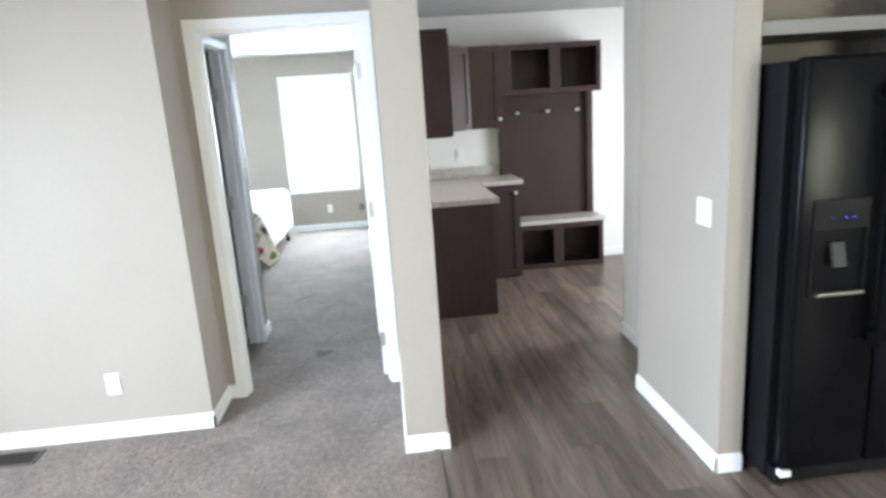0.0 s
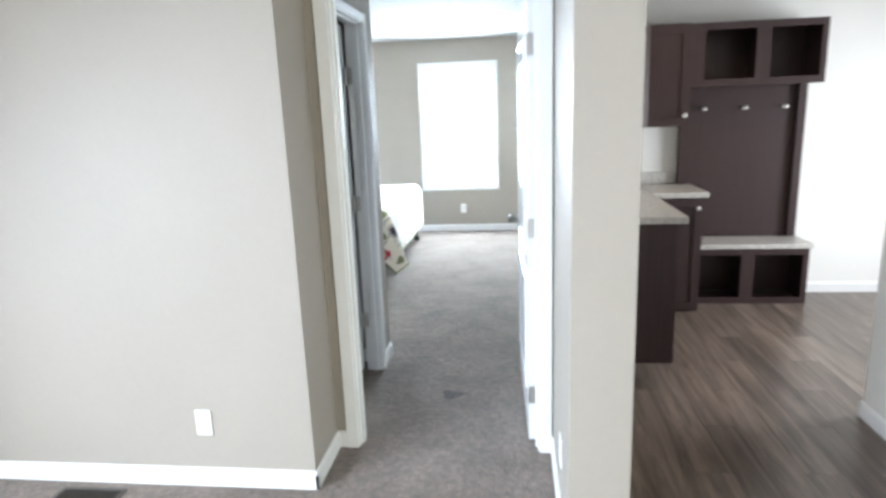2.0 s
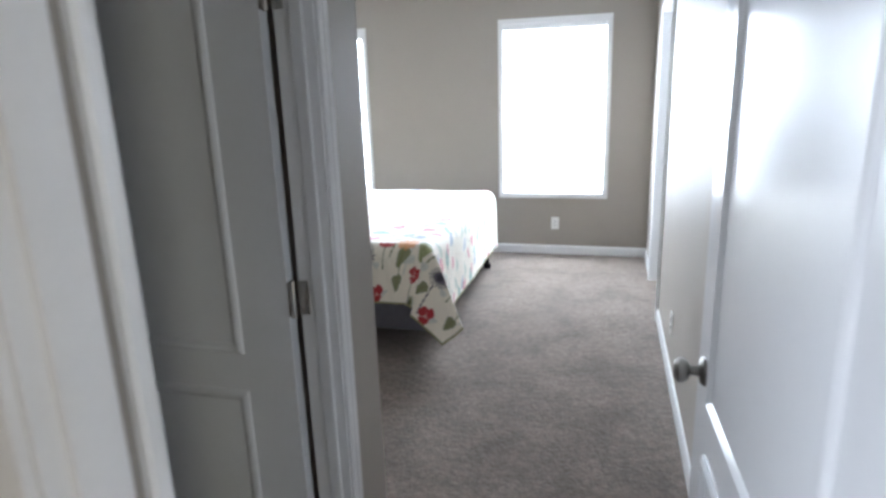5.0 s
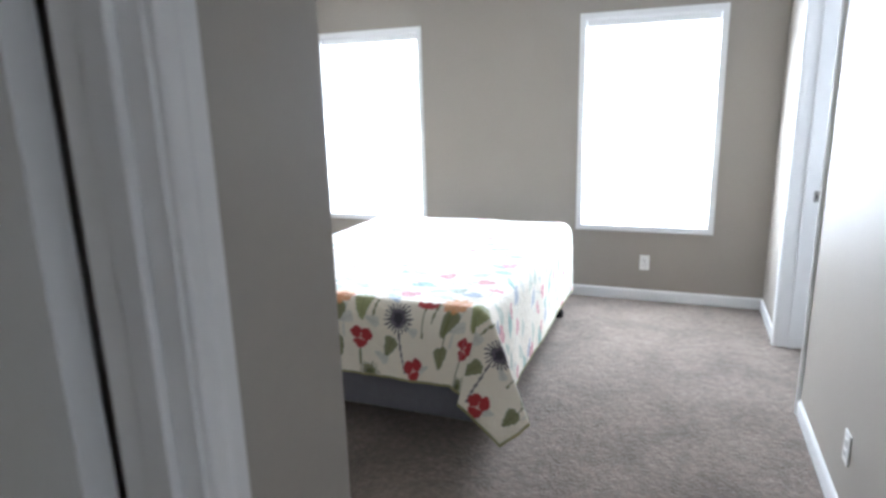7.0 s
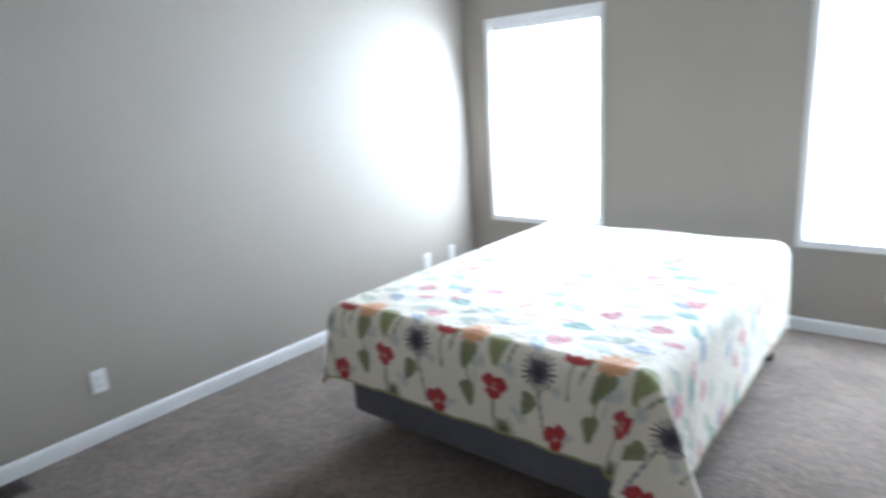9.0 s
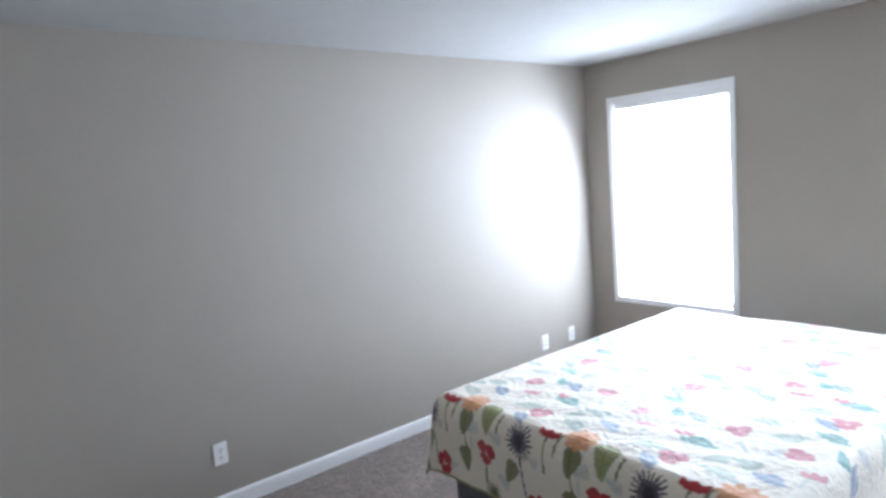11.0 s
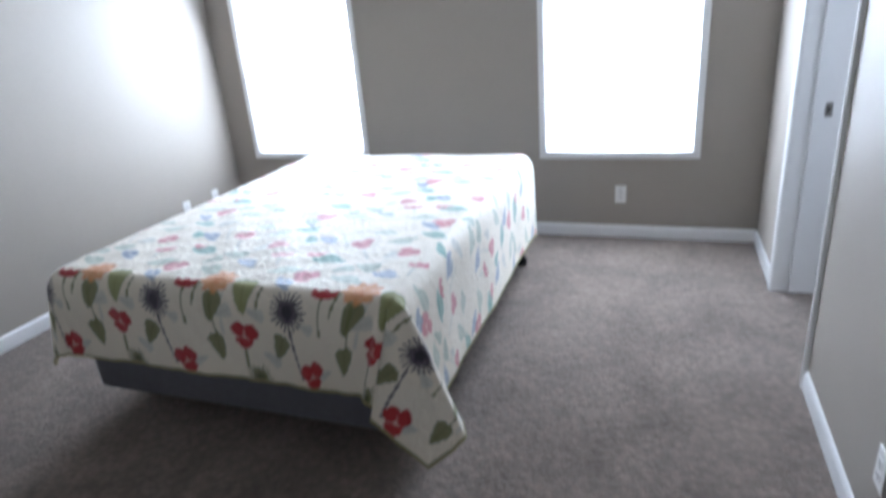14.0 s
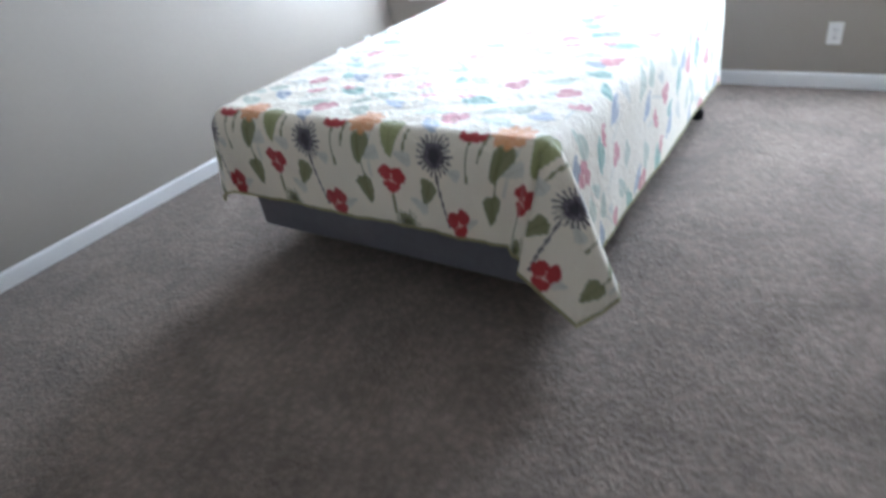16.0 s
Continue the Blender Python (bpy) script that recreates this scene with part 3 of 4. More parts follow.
part("jamb", boxes((0.157, 0.359, 7.864, 7.884, 0, 2.096), (0.157, 0.359, 6.963, 6.983, 0, 2.096), (0.157, 0.359, 6.983, 7.864, 2.076, 2.096),
                   (0.232, 0.268, 7.853, 7.864, 0, 2.076), (0.232, 0.268, 6.983, 6.994, 0, 2.076)), TRIM, door3)
casing(door3, (0, 1, 0), 6.975, 7.87, 2.084, 0.16, (-1, 0, 0), 0.045)
part("strike_plate", boxes((0.285, 0.315, 7.861, 7.8645, 0.925, 0.99)), NICKEL, door3)
part("latch_hole", boxes((0.292, 0.304, 7.859, 7.8615, 0.945, 0.97)), SLOT, door3)


# ---------------------------------------------------------------- bed
bed = tagged(empty("bed", (-1.93, 7.09, 0)), "queen bed with grey-blue box spring on a black metal frame", "bed")


def bed_part(n, bm, mat, label="", smooth=False):
    return part(n, placed(bm, Matrix.Translation(-Vector(bed.location))), mat, bed, label, smooth)


def slab(x0, x1, y0, y1, z0, z1, r, top):
    """A block with rounded upright corners and softened rims."""
    bm = boxes((x0, x1, y0, y1, z0, z1))
    up = [e for e in bm.edges if abs(e.verts[0].co.z - e.verts[1].co.z) > 0.01]
    bmesh.ops.bevel(bm, geom=up, offset=r, segments=6, profile=0.5, affect="EDGES")
    bm.normal_update()
    rim = [e for e in bm.edges if any(abs(f.normal.z) > 0.9 for f in e.link_faces) and any(abs(f.normal.z) < 0.1 for f in e.link_faces)]
    bmesh.ops.bevel(bm, geom=rim, offset=top, segments=3, profile=0.5, affect="EDGES")
    return bm


BX0, BX1, BY0, BY1, BZ = -2.675, -1.185, 6.09, 8.09, 0.69
bed_part("box_spring", slab(BX0, BX1, BY0 + 0.01, BY1, 0.148, 0.38, 0.07, 0.015), SPRING_FABRIC, "grey-blue fabric box spring", True)
bed_part("mattress", slab(BX0 + 0.01, BX1 - 0.01, BY0 + 0.01, BY1, 0.38, BZ - 0.015, 0.08, 0.04), MATTRESS, "white mattress under the quilt", True)
for x in (BX0 + 0.04, BX1 - 0.04):
    bed_part("side_rail", boxes((x - 0.018, x + 0.018, BY0 + 0.25, BY1 - 0.02, 0.113, 0.148)), BLACK_MATT)
for y in (6.55, 7.3, 8.0):
    bed_part("cross_rail", boxes((BX0 + 0.06, BX1 - 0.06, y - 0.018, y + 0.018, 0.116, 0.147)), BLACK_MATT)
for x, y in ((BX0 + 0.22, 6.55), (BX1 - 0.22, 6.55), ((BX0 + BX1) / 2, 6.55), (BX0 + 0.05, 8.02), (BX1 - 0.05, 8.02), ((BX0 + BX1) / 2, 8.02)):
    bed_part("leg", placed(turned([(0.03, 0), (0.032, 0.02), (0.03, 0.045), (0.016, 0.05), (0.016, 0.116)], 14), Matrix.Translation((x, y, 0))), BLACK_MATT, "black caster leg", True)

# the bedspread: a sheet of cloth laid over the mattress, folded at its corners
DROP_F, DROP_R, DROP_L = 0.397, 0.545, 0.37
X0, X1, YF, YH, ZT = BX0 + 0.046, BX1 - 0.046, BY0 + 0.003, BY1 + 0.01, BZ + 0.012
WU = X1 - X0
us = np.concatenate([np.arange(-DROP_L, WU + DROP_R, 0.0065), [WU + DROP_R]])
vs = np.concatenate([np.arange(-DROP_F, 0.45, 0.0055), np.arange(0.45, YH - YF + 0.06, 0.011)])
U, V = np.meshgrid(us, vs)


def key(a, table, col):
    return np.interp(a, [r[0] for r in table], [r[col] for r in table])


def smooth01(t):
    t = np.clip(t, 0, 1)
    return t * t * (3 - 2 * t)


a = np.clip(-V, 0, None)
bR, bL = np.clip(U - WU, 0, None), np.clip(-U, 0, None)
PX, PY, PZ = X0 + np.clip(U, 0, WU), YF + np.clip(V, 0, YH - YF), np.full_like(U, ZT)
rng = np.random.RandomState(3)
ripple = 0.005 * np.sin(U * 11 + 1.3) + 0.003 * np.sin(U * 27 + V * 9) + 0.0015 * np.sin(U * 67 + V * 31)
ripple_s = 0.004 * np.sin(V * 7 + 0.6) + 0.0015 * np.sin(V * 19 + 2)
ROUND = 0.095


def hang(d):
    """How far out and how far down the cloth lies d past an edge with a rounded rim."""
    q = np.clip(d / ROUND, 0, 1.4)
    out = ROUND * 0.62 * np.sin(np.clip(q, 0, 1.4) / 1.4 * math.pi / 2)
    return out, np.where(q < 1.4, ROUND * (1 - np.cos(q / 1.4 * math.pi / 2)), ROUND + (d - 1.4 * ROUND))


front, right, left = (a > 0) & (bR == 0) & (bL == 0), (a == 0) & (bR > 0), (a == 0) & (bL > 0)
o, dn = hang(a)
PY = np.where(front, PY - o - ripple * np.clip(a / 0.2, 0, 1), PY)
PZ = np.where(front, PZ - dn, PZ)
lean = smooth01((U - (WU - 0.42)) / 0.42)
PX = np.where(front, PX - 0.30 * dn * lean, PX)
o, dn = hang(bR)
PX = np.where(right, PX + o + 0.03 * dn + ripple_s * np.clip(bR / 0.2, 0, 1), PX)
PZ = np.where(right, PZ - dn, PZ)
PY = np.where(right, PY + 0.30 * dn * smooth01(1 - V / 0.5), PY)
o, dn = hang(bL)
PX = np.where(left, PX - o - 0.16 * dn + ripple_s * np.clip(bL / 0.2, 0, 1), PX)
PZ = np.where(left, PZ - dn, PZ)
# corner folds: (angle from the front, sideways, forward, downward) per unit of cloth
FOLD_R = [(0, -0.30, -0.02, 1.0), (8, -0.23, -0.13, 0.97), (15, -0.19, -0.12, 0.98), (21, -0.09, 0.10, 0.99), (28, -0.23, 0.03, 0.98), (31, -0.21, -0.15, 0.97), (44, -0.01, -0.14, 0.96), (54, 0.11, -0.08, 0.93),
          (62, 0.23, -0.02, 0.95), (70, 0.31, 0.05, 0.96), (76, 0.27, 0.13, 0.95), (82, 0.12, 0.22, 0.96), (90, 0.03, 0.30, 1.0)]
FOLD_L = [(0, 0.0, -0.02, 1.0), (18, -0.08, -0.06, 0.95), (40, -0.2, -0.04, 0.84), (56, -0.22, 0.03, 0.83), (74, -0.18, 0.06, 0.9), (90, -0.16, 0.0, 1.0)]
for bb, corner_x, table in ((bR, X1, FOLD_R), (bL, X0, FOLD_L)):
    in_corner = (a > 0) & (bb > 0)
    rr, ang = np.hypot(a, bb), np.degrees(np.arctan2(bb, a))
    ou, dd = hang(rr)
    sgn = 1 if table is FOLD_R else -1
    ux, uy, uz = key(ang, table, 1), key(ang, table, 2), key(ang, table, 3)
    phi = np.radians(ang)
    PX = np.where(in_corner, corner_x + sgn * ou * np.sin(phi) + ux * dd, PX)
    PY = np.where(in_corner, YF - ou * np.cos(phi) + uy * dd, PY)
    PZ = np.where(in_corner, ZT - uz * dd, PZ)
# soft unevenness over the top
flat = (a == 0) & (bR == 0) & (bL == 0)
PZ = PZ + np.where(flat, 0.004 * np.sin(U * 9 + 1) * np.sin(V * 7) + (0.0025 * np.sin(U * 27 + V * 17) + 0.0015 * np.sin(U * 19 - V * 43)) * smooth01((1.7 - V) / 0.4)
                   + 0.0012 * np.sin(U * 92 + 3 * np.sin(V * 23)) * np.sin(V * 84 + 2.5 * np.sin(U * 31)) * smooth01((1.3 - V) / 1.0) * smooth01(V / 0.05), 0)
PZ = np.where(V > 0, PZ - 0.03 * smooth01((V - (YH - YF - 0.10)) / 0.16), PZ)

# the print: rows of poppies, daisies, leaves and stems that repeat across the cloth
CREAM, RED, PURPLE, OLIVE, LEAF, ORANGE, TEAL, BLUE, PINK, GREY, PALE = (
    (0.84, 0.78, 0.67), (0.45, 0.03, 0.035), (0.062, 0.052, 0.078), (0.185, 0.195, 0.075), (0.27, 0.29, 0.10), (0.72, 0.33, 0.13),
    (0.17, 0.37, 0.32), (0.27, 0.34, 0.45), (0.62, 0.25, 0.27), (0.64, 0.64, 0.58), (0.47, 0.53, 0.44))
COL = np.empty((*U.shape, 3))
COL[:] = CREAM
REP_U, REP_V = 0.565, 0.66


def paint(mask, colour, strength=1.0):
    COL[mask] = COL[mask] * (1 - strength) + np.array(colour) * strength


def window_of(cu, cv, r):
    i0, i1 = np.searchsorted(vs, cv - r), np.searchsorted(vs, cv + r)
    j0, j1 = np.searchsorted(us, cu - r), np.searchsorted(us, cu + r)
    return (slice(i0, i1), slice(j0, j1)) if i1 > i0 and j1 > j0 else None


def motif(kind, cu, cv, size, turn=0.0, colour=RED):
    w = window_of(cu, cv, size * 2.6)
    if not w:
        return
    x, y = U[w] - cu, V[w] - cv
    c, s = math.cos(turn), math.sin(turn)
    x, y = c * x + s * y, -s * x + c * y
    r, th = np.hypot(x, y), np.arctan2(y, x)
    sub = COL[w]
    def put(mask, col, k=1.0):
        sub[mask] = sub[mask] * (1 - k) + np.array(col) * k
    if kind == "daisy":
        put(r < size * (0.80 + 0.24 * np.clip(np.cos(th * 21) * 1.3, -1, 1) + 0.05 * np.cos(th * 5 + 1)), colour, 0.95)
        put((r > size * 0.3) & (r < size * 0.62) & (np.cos(th * 21 + math.pi) > 0.75), (0.30, 0.25, 0.33), 0.45)
        put(r < size * 0.32, [q * 0.5 for q in colour], 0.85)
    elif kind == "poppy":
        lobes = np.zeros(r.shape, bool)
        for deg, out, wide in ((38, 0.50, 0.56), (142, 0.50, 0.56), (270, 0.34, 0.60)):
            t = radians(deg)
            lobes |= np.hypot(x - size * out * math.cos(t), y - size * out * math.sin(t)) < size * (wide + 0.04 * np.sin(th * 7))
        put(lobes, colour)
        put(lobes & (np.cos(th * 19 + 2) > 0.55) & (r > size * 0.3), [q * 0.72 for q in colour], 0.5)
        put(np.hypot(x, y + size * 0.1) < size * 0.12, CREAM, 0.45)
        for k in range(3):
            t = radians(90 + 120 * k)
            put((np.abs(np.sin(th - t)) * r < size * 0.03) & (np.cos(th - t) > 0) & (r < size * (0.42 + 0.14 * (k % 2))), CREAM, 0.55)
    elif kind == "tulip":
        put((np.abs(x) < size) & (y < size * 0.35 * (1 + 0.5 * np.cos(x / size * 7))) & (y > -size * 0.5 * np.sqrt(np.clip(1 - (x / size) ** 2, 0, 1))), colour)
    elif kind == "bloom":
        put(r < size * (0.9 + 0.1 * np.cos(th * 9 + 1)), colour, 0.9)
        put(r < size * 0.5 * (0.8 + 0.2 * np.cos(th * 5)), (0.62, 0.20, 0.06), 0.5)
        put((np.abs(np.cos(th * 6)) < 0.16) & (r > size * 0.3) & (r < size * 0.9), CREAM, 0.25)
    elif kind == "leaf":
        yy = y / size
        heart = 0.64 * size * np.clip((1 - yy) / 1.5, 0, 1) ** 0.62 * np.sqrt(np.clip((yy + 1 - 0.12 * np.clip(1 - np.abs(x) / (0.2 * size), 0, 1)) / 0.35, 0, 1))
        put((np.abs(yy) < 1) & (np.abs(x) < heart), colour, 0.92)
        put((np.abs(yy) < 0.8) & (np.abs(x) < 0.0035), [q * 0.75 for q in colour], 0.5)
    elif kind == "round":
        put((x / (size * 0.72)) ** 2 + (y / (size * (1.25 - 0.3 * np.sign(x)))) ** 2 < 1, colour, 0.9)
        put((np.abs(x) < 0.004) & (np.abs(y) < size * 0.8), CREAM, 0.35)
    elif kind == "stem":
        bend = 0.06 * size * np.sin(y / size * 2.2)
        put((np.abs(x - bend) < 0.0052) & (y < 0) & (y > -size), colour, 0.9)


TILE = [  # (kind, across, up from the hem, size, turn, colour)
    ("stem", 0.0, 0.27, 0.24, 0.22, PURPLE), ("stem", 0.13, 0.37, 0.16, 0.05, OLIVE), ("stem", 0.255, 0.42, 0.25, 0.04, OLIVE), ("stem", 0.37, 0.17, 0.12, 0.0, OLIVE),
    ("stem", 0.31, 0.38, 0.20, -0.08, GREY), ("stem", 0.19, 0.38, 0.10, -0.15, OLIVE), ("stem", 0.455, 0.37, 0.12, -0.12, OLIVE), ("stem", 0.093, 0.05, 0.05, 0.1, OLIVE),
    ("leaf", 0.07, 0.24, 0.035, 1.2, GREY), ("leaf", 0.47, 0.10, 0.04, 1.0, GREY), ("leaf", 0.30, 0.27, 0.04, 2.0, GREY), ("leaf", 0.16, 0.07, 0.035, -1.2, GREY), ("leaf", 0.43, 0.27, 0.04, 1.3, GREY),
    ("daisy", 0.0, 0.29, 0.070, 0, PURPLE), ("poppy", 0.095, 0.058, 0.060, 0.3, RED), ("poppy", 0.37, 0.185, 0.056, -0.2, RED),
    ("daisy", 0.405, 0.022, 0.05, 0, OLIVE), ("leaf", 0.515, 0.155, 0.056, 2.7, OLIVE), ("leaf", 0.25, 0.13, 0.056, 3.3, OLIVE),
    ("leaf", 0.38, 0.345, 0.08, 3.14, LEAF), ("leaf", 0.25, 0.285, 0.062, 2.8, OLIVE), ("bloom", 0.257, 0.398, 0.072, 0, ORANGE), ("tulip", 0.133, 0.366, 0.05, 0, RED)]
# Poppy red is paled here; window glare on the bed top put into colour.
FIELD = [  # (kind, across, back from the front edge, size, turn, colour)
    ("stem", 0.06, 0.41, 0.16, 0.4, GREY), ("stem", 0.29, 0.33, 0.16, -0.5, GREY), ("stem", 0.36, 0.24, 0.10, 0.2, GREY), ("stem", 0.5, 0.5, 0.14, 0.7, GREY), ("leaf", 0.09, 0.16, 0.045, 2.2, PALE), ("round", 0.27, 0.15, 0.04, 1.1, BLUE), ("tulip", 0.50, 0.29, 0.04, -0.2, PINK),
    ("leaf", 0.38, 0.43, 0.045, 0.6, TEAL), ("round", 0.10, 0.54, 0.036, 1.6, PALE), ("round", 0.52, 0.02, 0.040, 0.9, BLUE), ("leaf", 0.22, 0.30, 0.04, 2.6, GREY),
    ("poppy", 0.0, 0.085, 0.052, 0.1, PINK), ("round", -0.01, 0.255, 0.046, 1.5, TEAL), ("poppy", 0.06, 0.42, 0.046, 0.5, PINK), ("tulip", 0.365, 0.25, 0.042, 0.3, PINK),
    ("poppy", 0.285, 0.345, 0.046, -0.3, PINK), ("round", 0.16, 0.09, 0.046, 1.2, PALE), ("leaf", 0.17, 0.21, 0.055, 1.3, PALE), ("round", 0.31, 0.55, 0.042, 1.4, TEAL),
    ("round", 0.20, 0.47, 0.042, -1.0, PALE), ("round", 0.46, 0.42, 0.042, 0.8, BLUE), ("round", 0.46, 0.13, 0.045, 1.8, PALE), ("leaf", 0.44, 0.56, 0.05, -1.1, GREY)]
PH = -1.578 - X0
for colm in range(-4, 6):
    for kind, du, dv, size, turn, colour in TILE:
        motif(kind, PH + colm * REP_U + du, -DROP_F + dv, size, turn, colour)
    for row in range(4):
        for kind, du, dv, size, turn, colour in FIELD:
            motif(kind, PH + colm * REP_U + du + 0.30 * row + rng.uniform(-0.012, 0.012), row * 0.62 + dv + rng.uniform(-0.012, 0.012), size, turn + rng.uniform(-0.25, 0.25), colour)
edge = np.minimum(np.minimum(U - us[0], us[-1] - U), V - vs[0])
ny, nx = U.shape
idx = np.arange(ny * nx).reshape(ny, nx)
quads = np.stack([idx[:-1, :-1], idx[:-1, 1:], idx[1:, 1:], idx[1:, :-1]], -1).reshape(-1, 4)
rim = (edge[:-1, :-1] + edge[1:, 1:]).ravel() / 2 < 0.0105
points = np.stack([PX, PY, PZ], -1).reshape(-1, 3)


def cloth_piece(name, faces, mat, thickness):
    used, flat_ids = np.unique(faces, return_inverse=True)
    me = bpy.data.meshes.new(name)
    me.from_pydata(points[used].tolist(), [], flat_ids.reshape(-1, 4).tolist())
    att = me.attributes.new("print", "FLOAT_COLOR", "POINT")
    rgba = np.concatenate([COL.reshape(-1, 3)[used], np.ones((len(used), 1))], -1)
    att.data.foreach_set("color", rgba.astype(np.float32).ravel())
    me.materials.append(mat)
    me.polygons.foreach_set("use_smooth", [True] * len(me.polygons))
    ob = new(name, me)
    thick = ob.modifiers.new("thickness", "SOLIDIFY")
    thick.thickness, thick.offset = thickness, 0.0
    return ob


spread = tagged(empty("bedspread"), "cream quilt printed with red poppies and purple daisies", "bedspread")
cloth_piece("quilt", quads[~rim], CLOTH, 0.007).parent = spread
tagged(cloth_piece("binding", quads[rim], HEM, 0.011), "olive bound hem").parent = spread


# ---------------------------------------------------------------- wall plates, vents and the ceiling lamp
def outlet(at, rz, label="white duplex outlet on the wall"):
    """A duplex outlet; its face looks along -y before it is turned."""
    ob = tagged(empty("wall_outlet"), label, "outlet", "wall outlets")
    part("plate", soft(boxes((-0.036, 0.036, -0.007, 0.0, -0.059, 0.059)), 0.003), PLATE, ob)
    for z in (-0.02, 0.02):
        face = part("socket", soft(boxes((-0.017, 0.017, -0.0095, -0.006, z - 0.014, z + 0.014)), 0.002), PLATE, ob)
        part("slot", boxes((-0.008, -0.005, -0.0105, -0.009, z - 0.003, z + 0.007), (0.005, 0.008, -0.0105, -0.009, z - 0.003, z + 0.007), (-0.002, 0.002, -0.0105, -0.009, z - 0.010, z - 0.006)), SLOT, face)
    part("screw", placed(turned([(0.003, 0), (0.003, 0.0012)], 8), pose(0, -0.007, 0, 90)), NICKEL, ob)
    ob.matrix_basis = pose(*at, 0, 0, rz)
    return ob


plate = outlet((-0.682, 8.6, 0.303), 0, "white duplex outlet below the bedroom window")
for at, rz in (((-3.73, 5.397, 0.312), 90), ((-3.73, 7.952, 0.312), 90), ((-3.73, 8.272, 0.312), 90), ((0.16, 6.08, 0.312), -90), ((-1.363, 2.868, 0.306), 0),
               ((0.90, 5.77, 1.155), 0), ((0.16, 2.72, 0.306), -90)):
    copy_thing(plate, pose(*at, 0, 0, rz))["label"] = "white duplex outlet on the painted wall"

switch = tagged(empty("light_switch"), "white double rocker light switch on the greige wall", "light switch")
part("plate", soft(boxes((-0.058, 0.058, -0.006, 0.0, -0.059, 0.059)), 0.003), PLATE, switch)
for x in (-0.023, 0.023):
    part("rocker", placed(soft(boxes((-0.0165, 0.0165, -0.004, 0.002, -0.033, 0.033)), 0.0015), pose(x, -0.006, 0, 4)), PLATE, switch)
switch.matrix_basis = pose(1.486, 2.126, 1.122, 0, 0, -90)


def floor_vent(x, y, rz, label):
    v = tagged(empty("floor_vent"), label, "floor vent", "floor vents")
    part("frame", boxes((-0.15, 0.15, -0.07, -0.055, 0, 0.006), (-0.15, 0.15, 0.055, 0.07, 0, 0.006), (-0.15, -0.135, -0.055, 0.055, 0, 0.006), (0.135, 0.15, -0.055, 0.055, 0, 0.006)), VENT, v)
    part("duct_shadow", boxes((-0.135, 0.135, -0.055, 0.055, 0.0005, 0.0015)), SLOT, v)
    for i in range(15):
        part("slat", placed(boxes((-0.0035, 0.0035, -0.055, 0.055, -0.0015, 0.0015)), pose(-0.126 + i * 0.018, 0, 0.0045, 0, 30, 0)), VENT, v)
    v.matrix_basis = pose(x, y, 0, 0, 0, rz)
    return v


floor_vent(-1.88, 2.735, 0, "brown metal floor register in the living-room carpet")
floor_vent(-3.63, 4.84, 90, "brown metal floor register beside the bedroom wall")

lamp = tagged(empty("ceiling_lamp", (-1.90, 6.62, H)), "round white glass dome ceiling light, switched on", "ceiling lamp")
part("base_ring", turned([(0.17, -0.022), (0.172, -0.012), (0.172, 0.0)], 32), NICKEL, lamp, smooth=True)
part("dome", turned([(0.004, -0.125), (0.05, -0.122), (0.095, -0.108), (0.13, -0.085), (0.152, -0.055), (0.16, -0.02)], 32), DOME, lamp, "frosted white glass dome", smooth=True)
part("finial", turned([(0.003, -0.150), (0.008, -0.145), (0.009, -0.136), (0.005, -0.125)], 12), NICKEL, lamp, smooth=True)


# Fitting for the added kitchen lamp, set where it stays out of view.
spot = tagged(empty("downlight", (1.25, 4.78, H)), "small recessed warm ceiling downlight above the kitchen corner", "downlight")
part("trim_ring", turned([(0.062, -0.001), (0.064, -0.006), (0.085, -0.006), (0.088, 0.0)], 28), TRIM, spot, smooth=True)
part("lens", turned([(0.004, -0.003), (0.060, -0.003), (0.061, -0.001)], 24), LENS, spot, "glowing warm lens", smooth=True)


# ---------------------------------------------------------------- kitchen
def knob(parent, at, out):
    k = turned([(0.007, 0), (0.006, 0.012), (0.017, 0.018), (0.0185, 0.024), (0.014, 0.030), (0.004, 0.032)], 16)
    turn = Vector((0, 0, 1)).rotation_difference(Vector(out)).to_matrix().to_4x4()
    return part("knob", placed(k, Matrix.Translation(at) @ turn), CHROME, parent, "bright nickel knob", smooth=True)


def shaker_door(parent, m, w, h, knob_at=None, t=0.02):
    """A framed door in the xz plane with its front at y = -t."""
    bm = boxes((0.002, w - 0.002, -0.010, 0, 0.002, h - 0.002), (0.002, 0.06, -t, -0.010, 0.002, h - 0.002), (w - 0.06, w - 0.002, -t, -0.010, 0.002, h - 0.002),
               (0.06, w - 0.06, -t, -0.010, 0.002, 0.06), (0.06, w - 0.06, -t, -0.010, h - 0.06, h - 0.002))
    d = part("door", placed(bm, m), DARK_WOOD, parent)
    if knob_at:
        knob(d, m @ Vector((knob_at[0], -t, knob_at[1])), m.to_3x3() @ Vector((0, -1, 0)))
    return d


NW = 0.359
base_a = tagged(empty("base_cabinet"), "espresso-stained base cabinet with a plain end panel", "base cabinet", "kitchen base cabinets")
part("end_panel", boxes((NW, 0.958, 4.262, 4.28, 0, 0.886)), DARK_WOOD, base_a)
part("body", boxes((NW, 0.94, 4.28, 5.15, 0.0, 0.886)), DARK_WOOD, base_a)
shaker_door(base_a, pose(0.94, 4.30, 0.11, 0, 0, 90), 0.42, 0.74)
shaker_door(base_a, pose(0.94, 4.725, 0.11, 0, 0, 90), 0.42, 0.74)
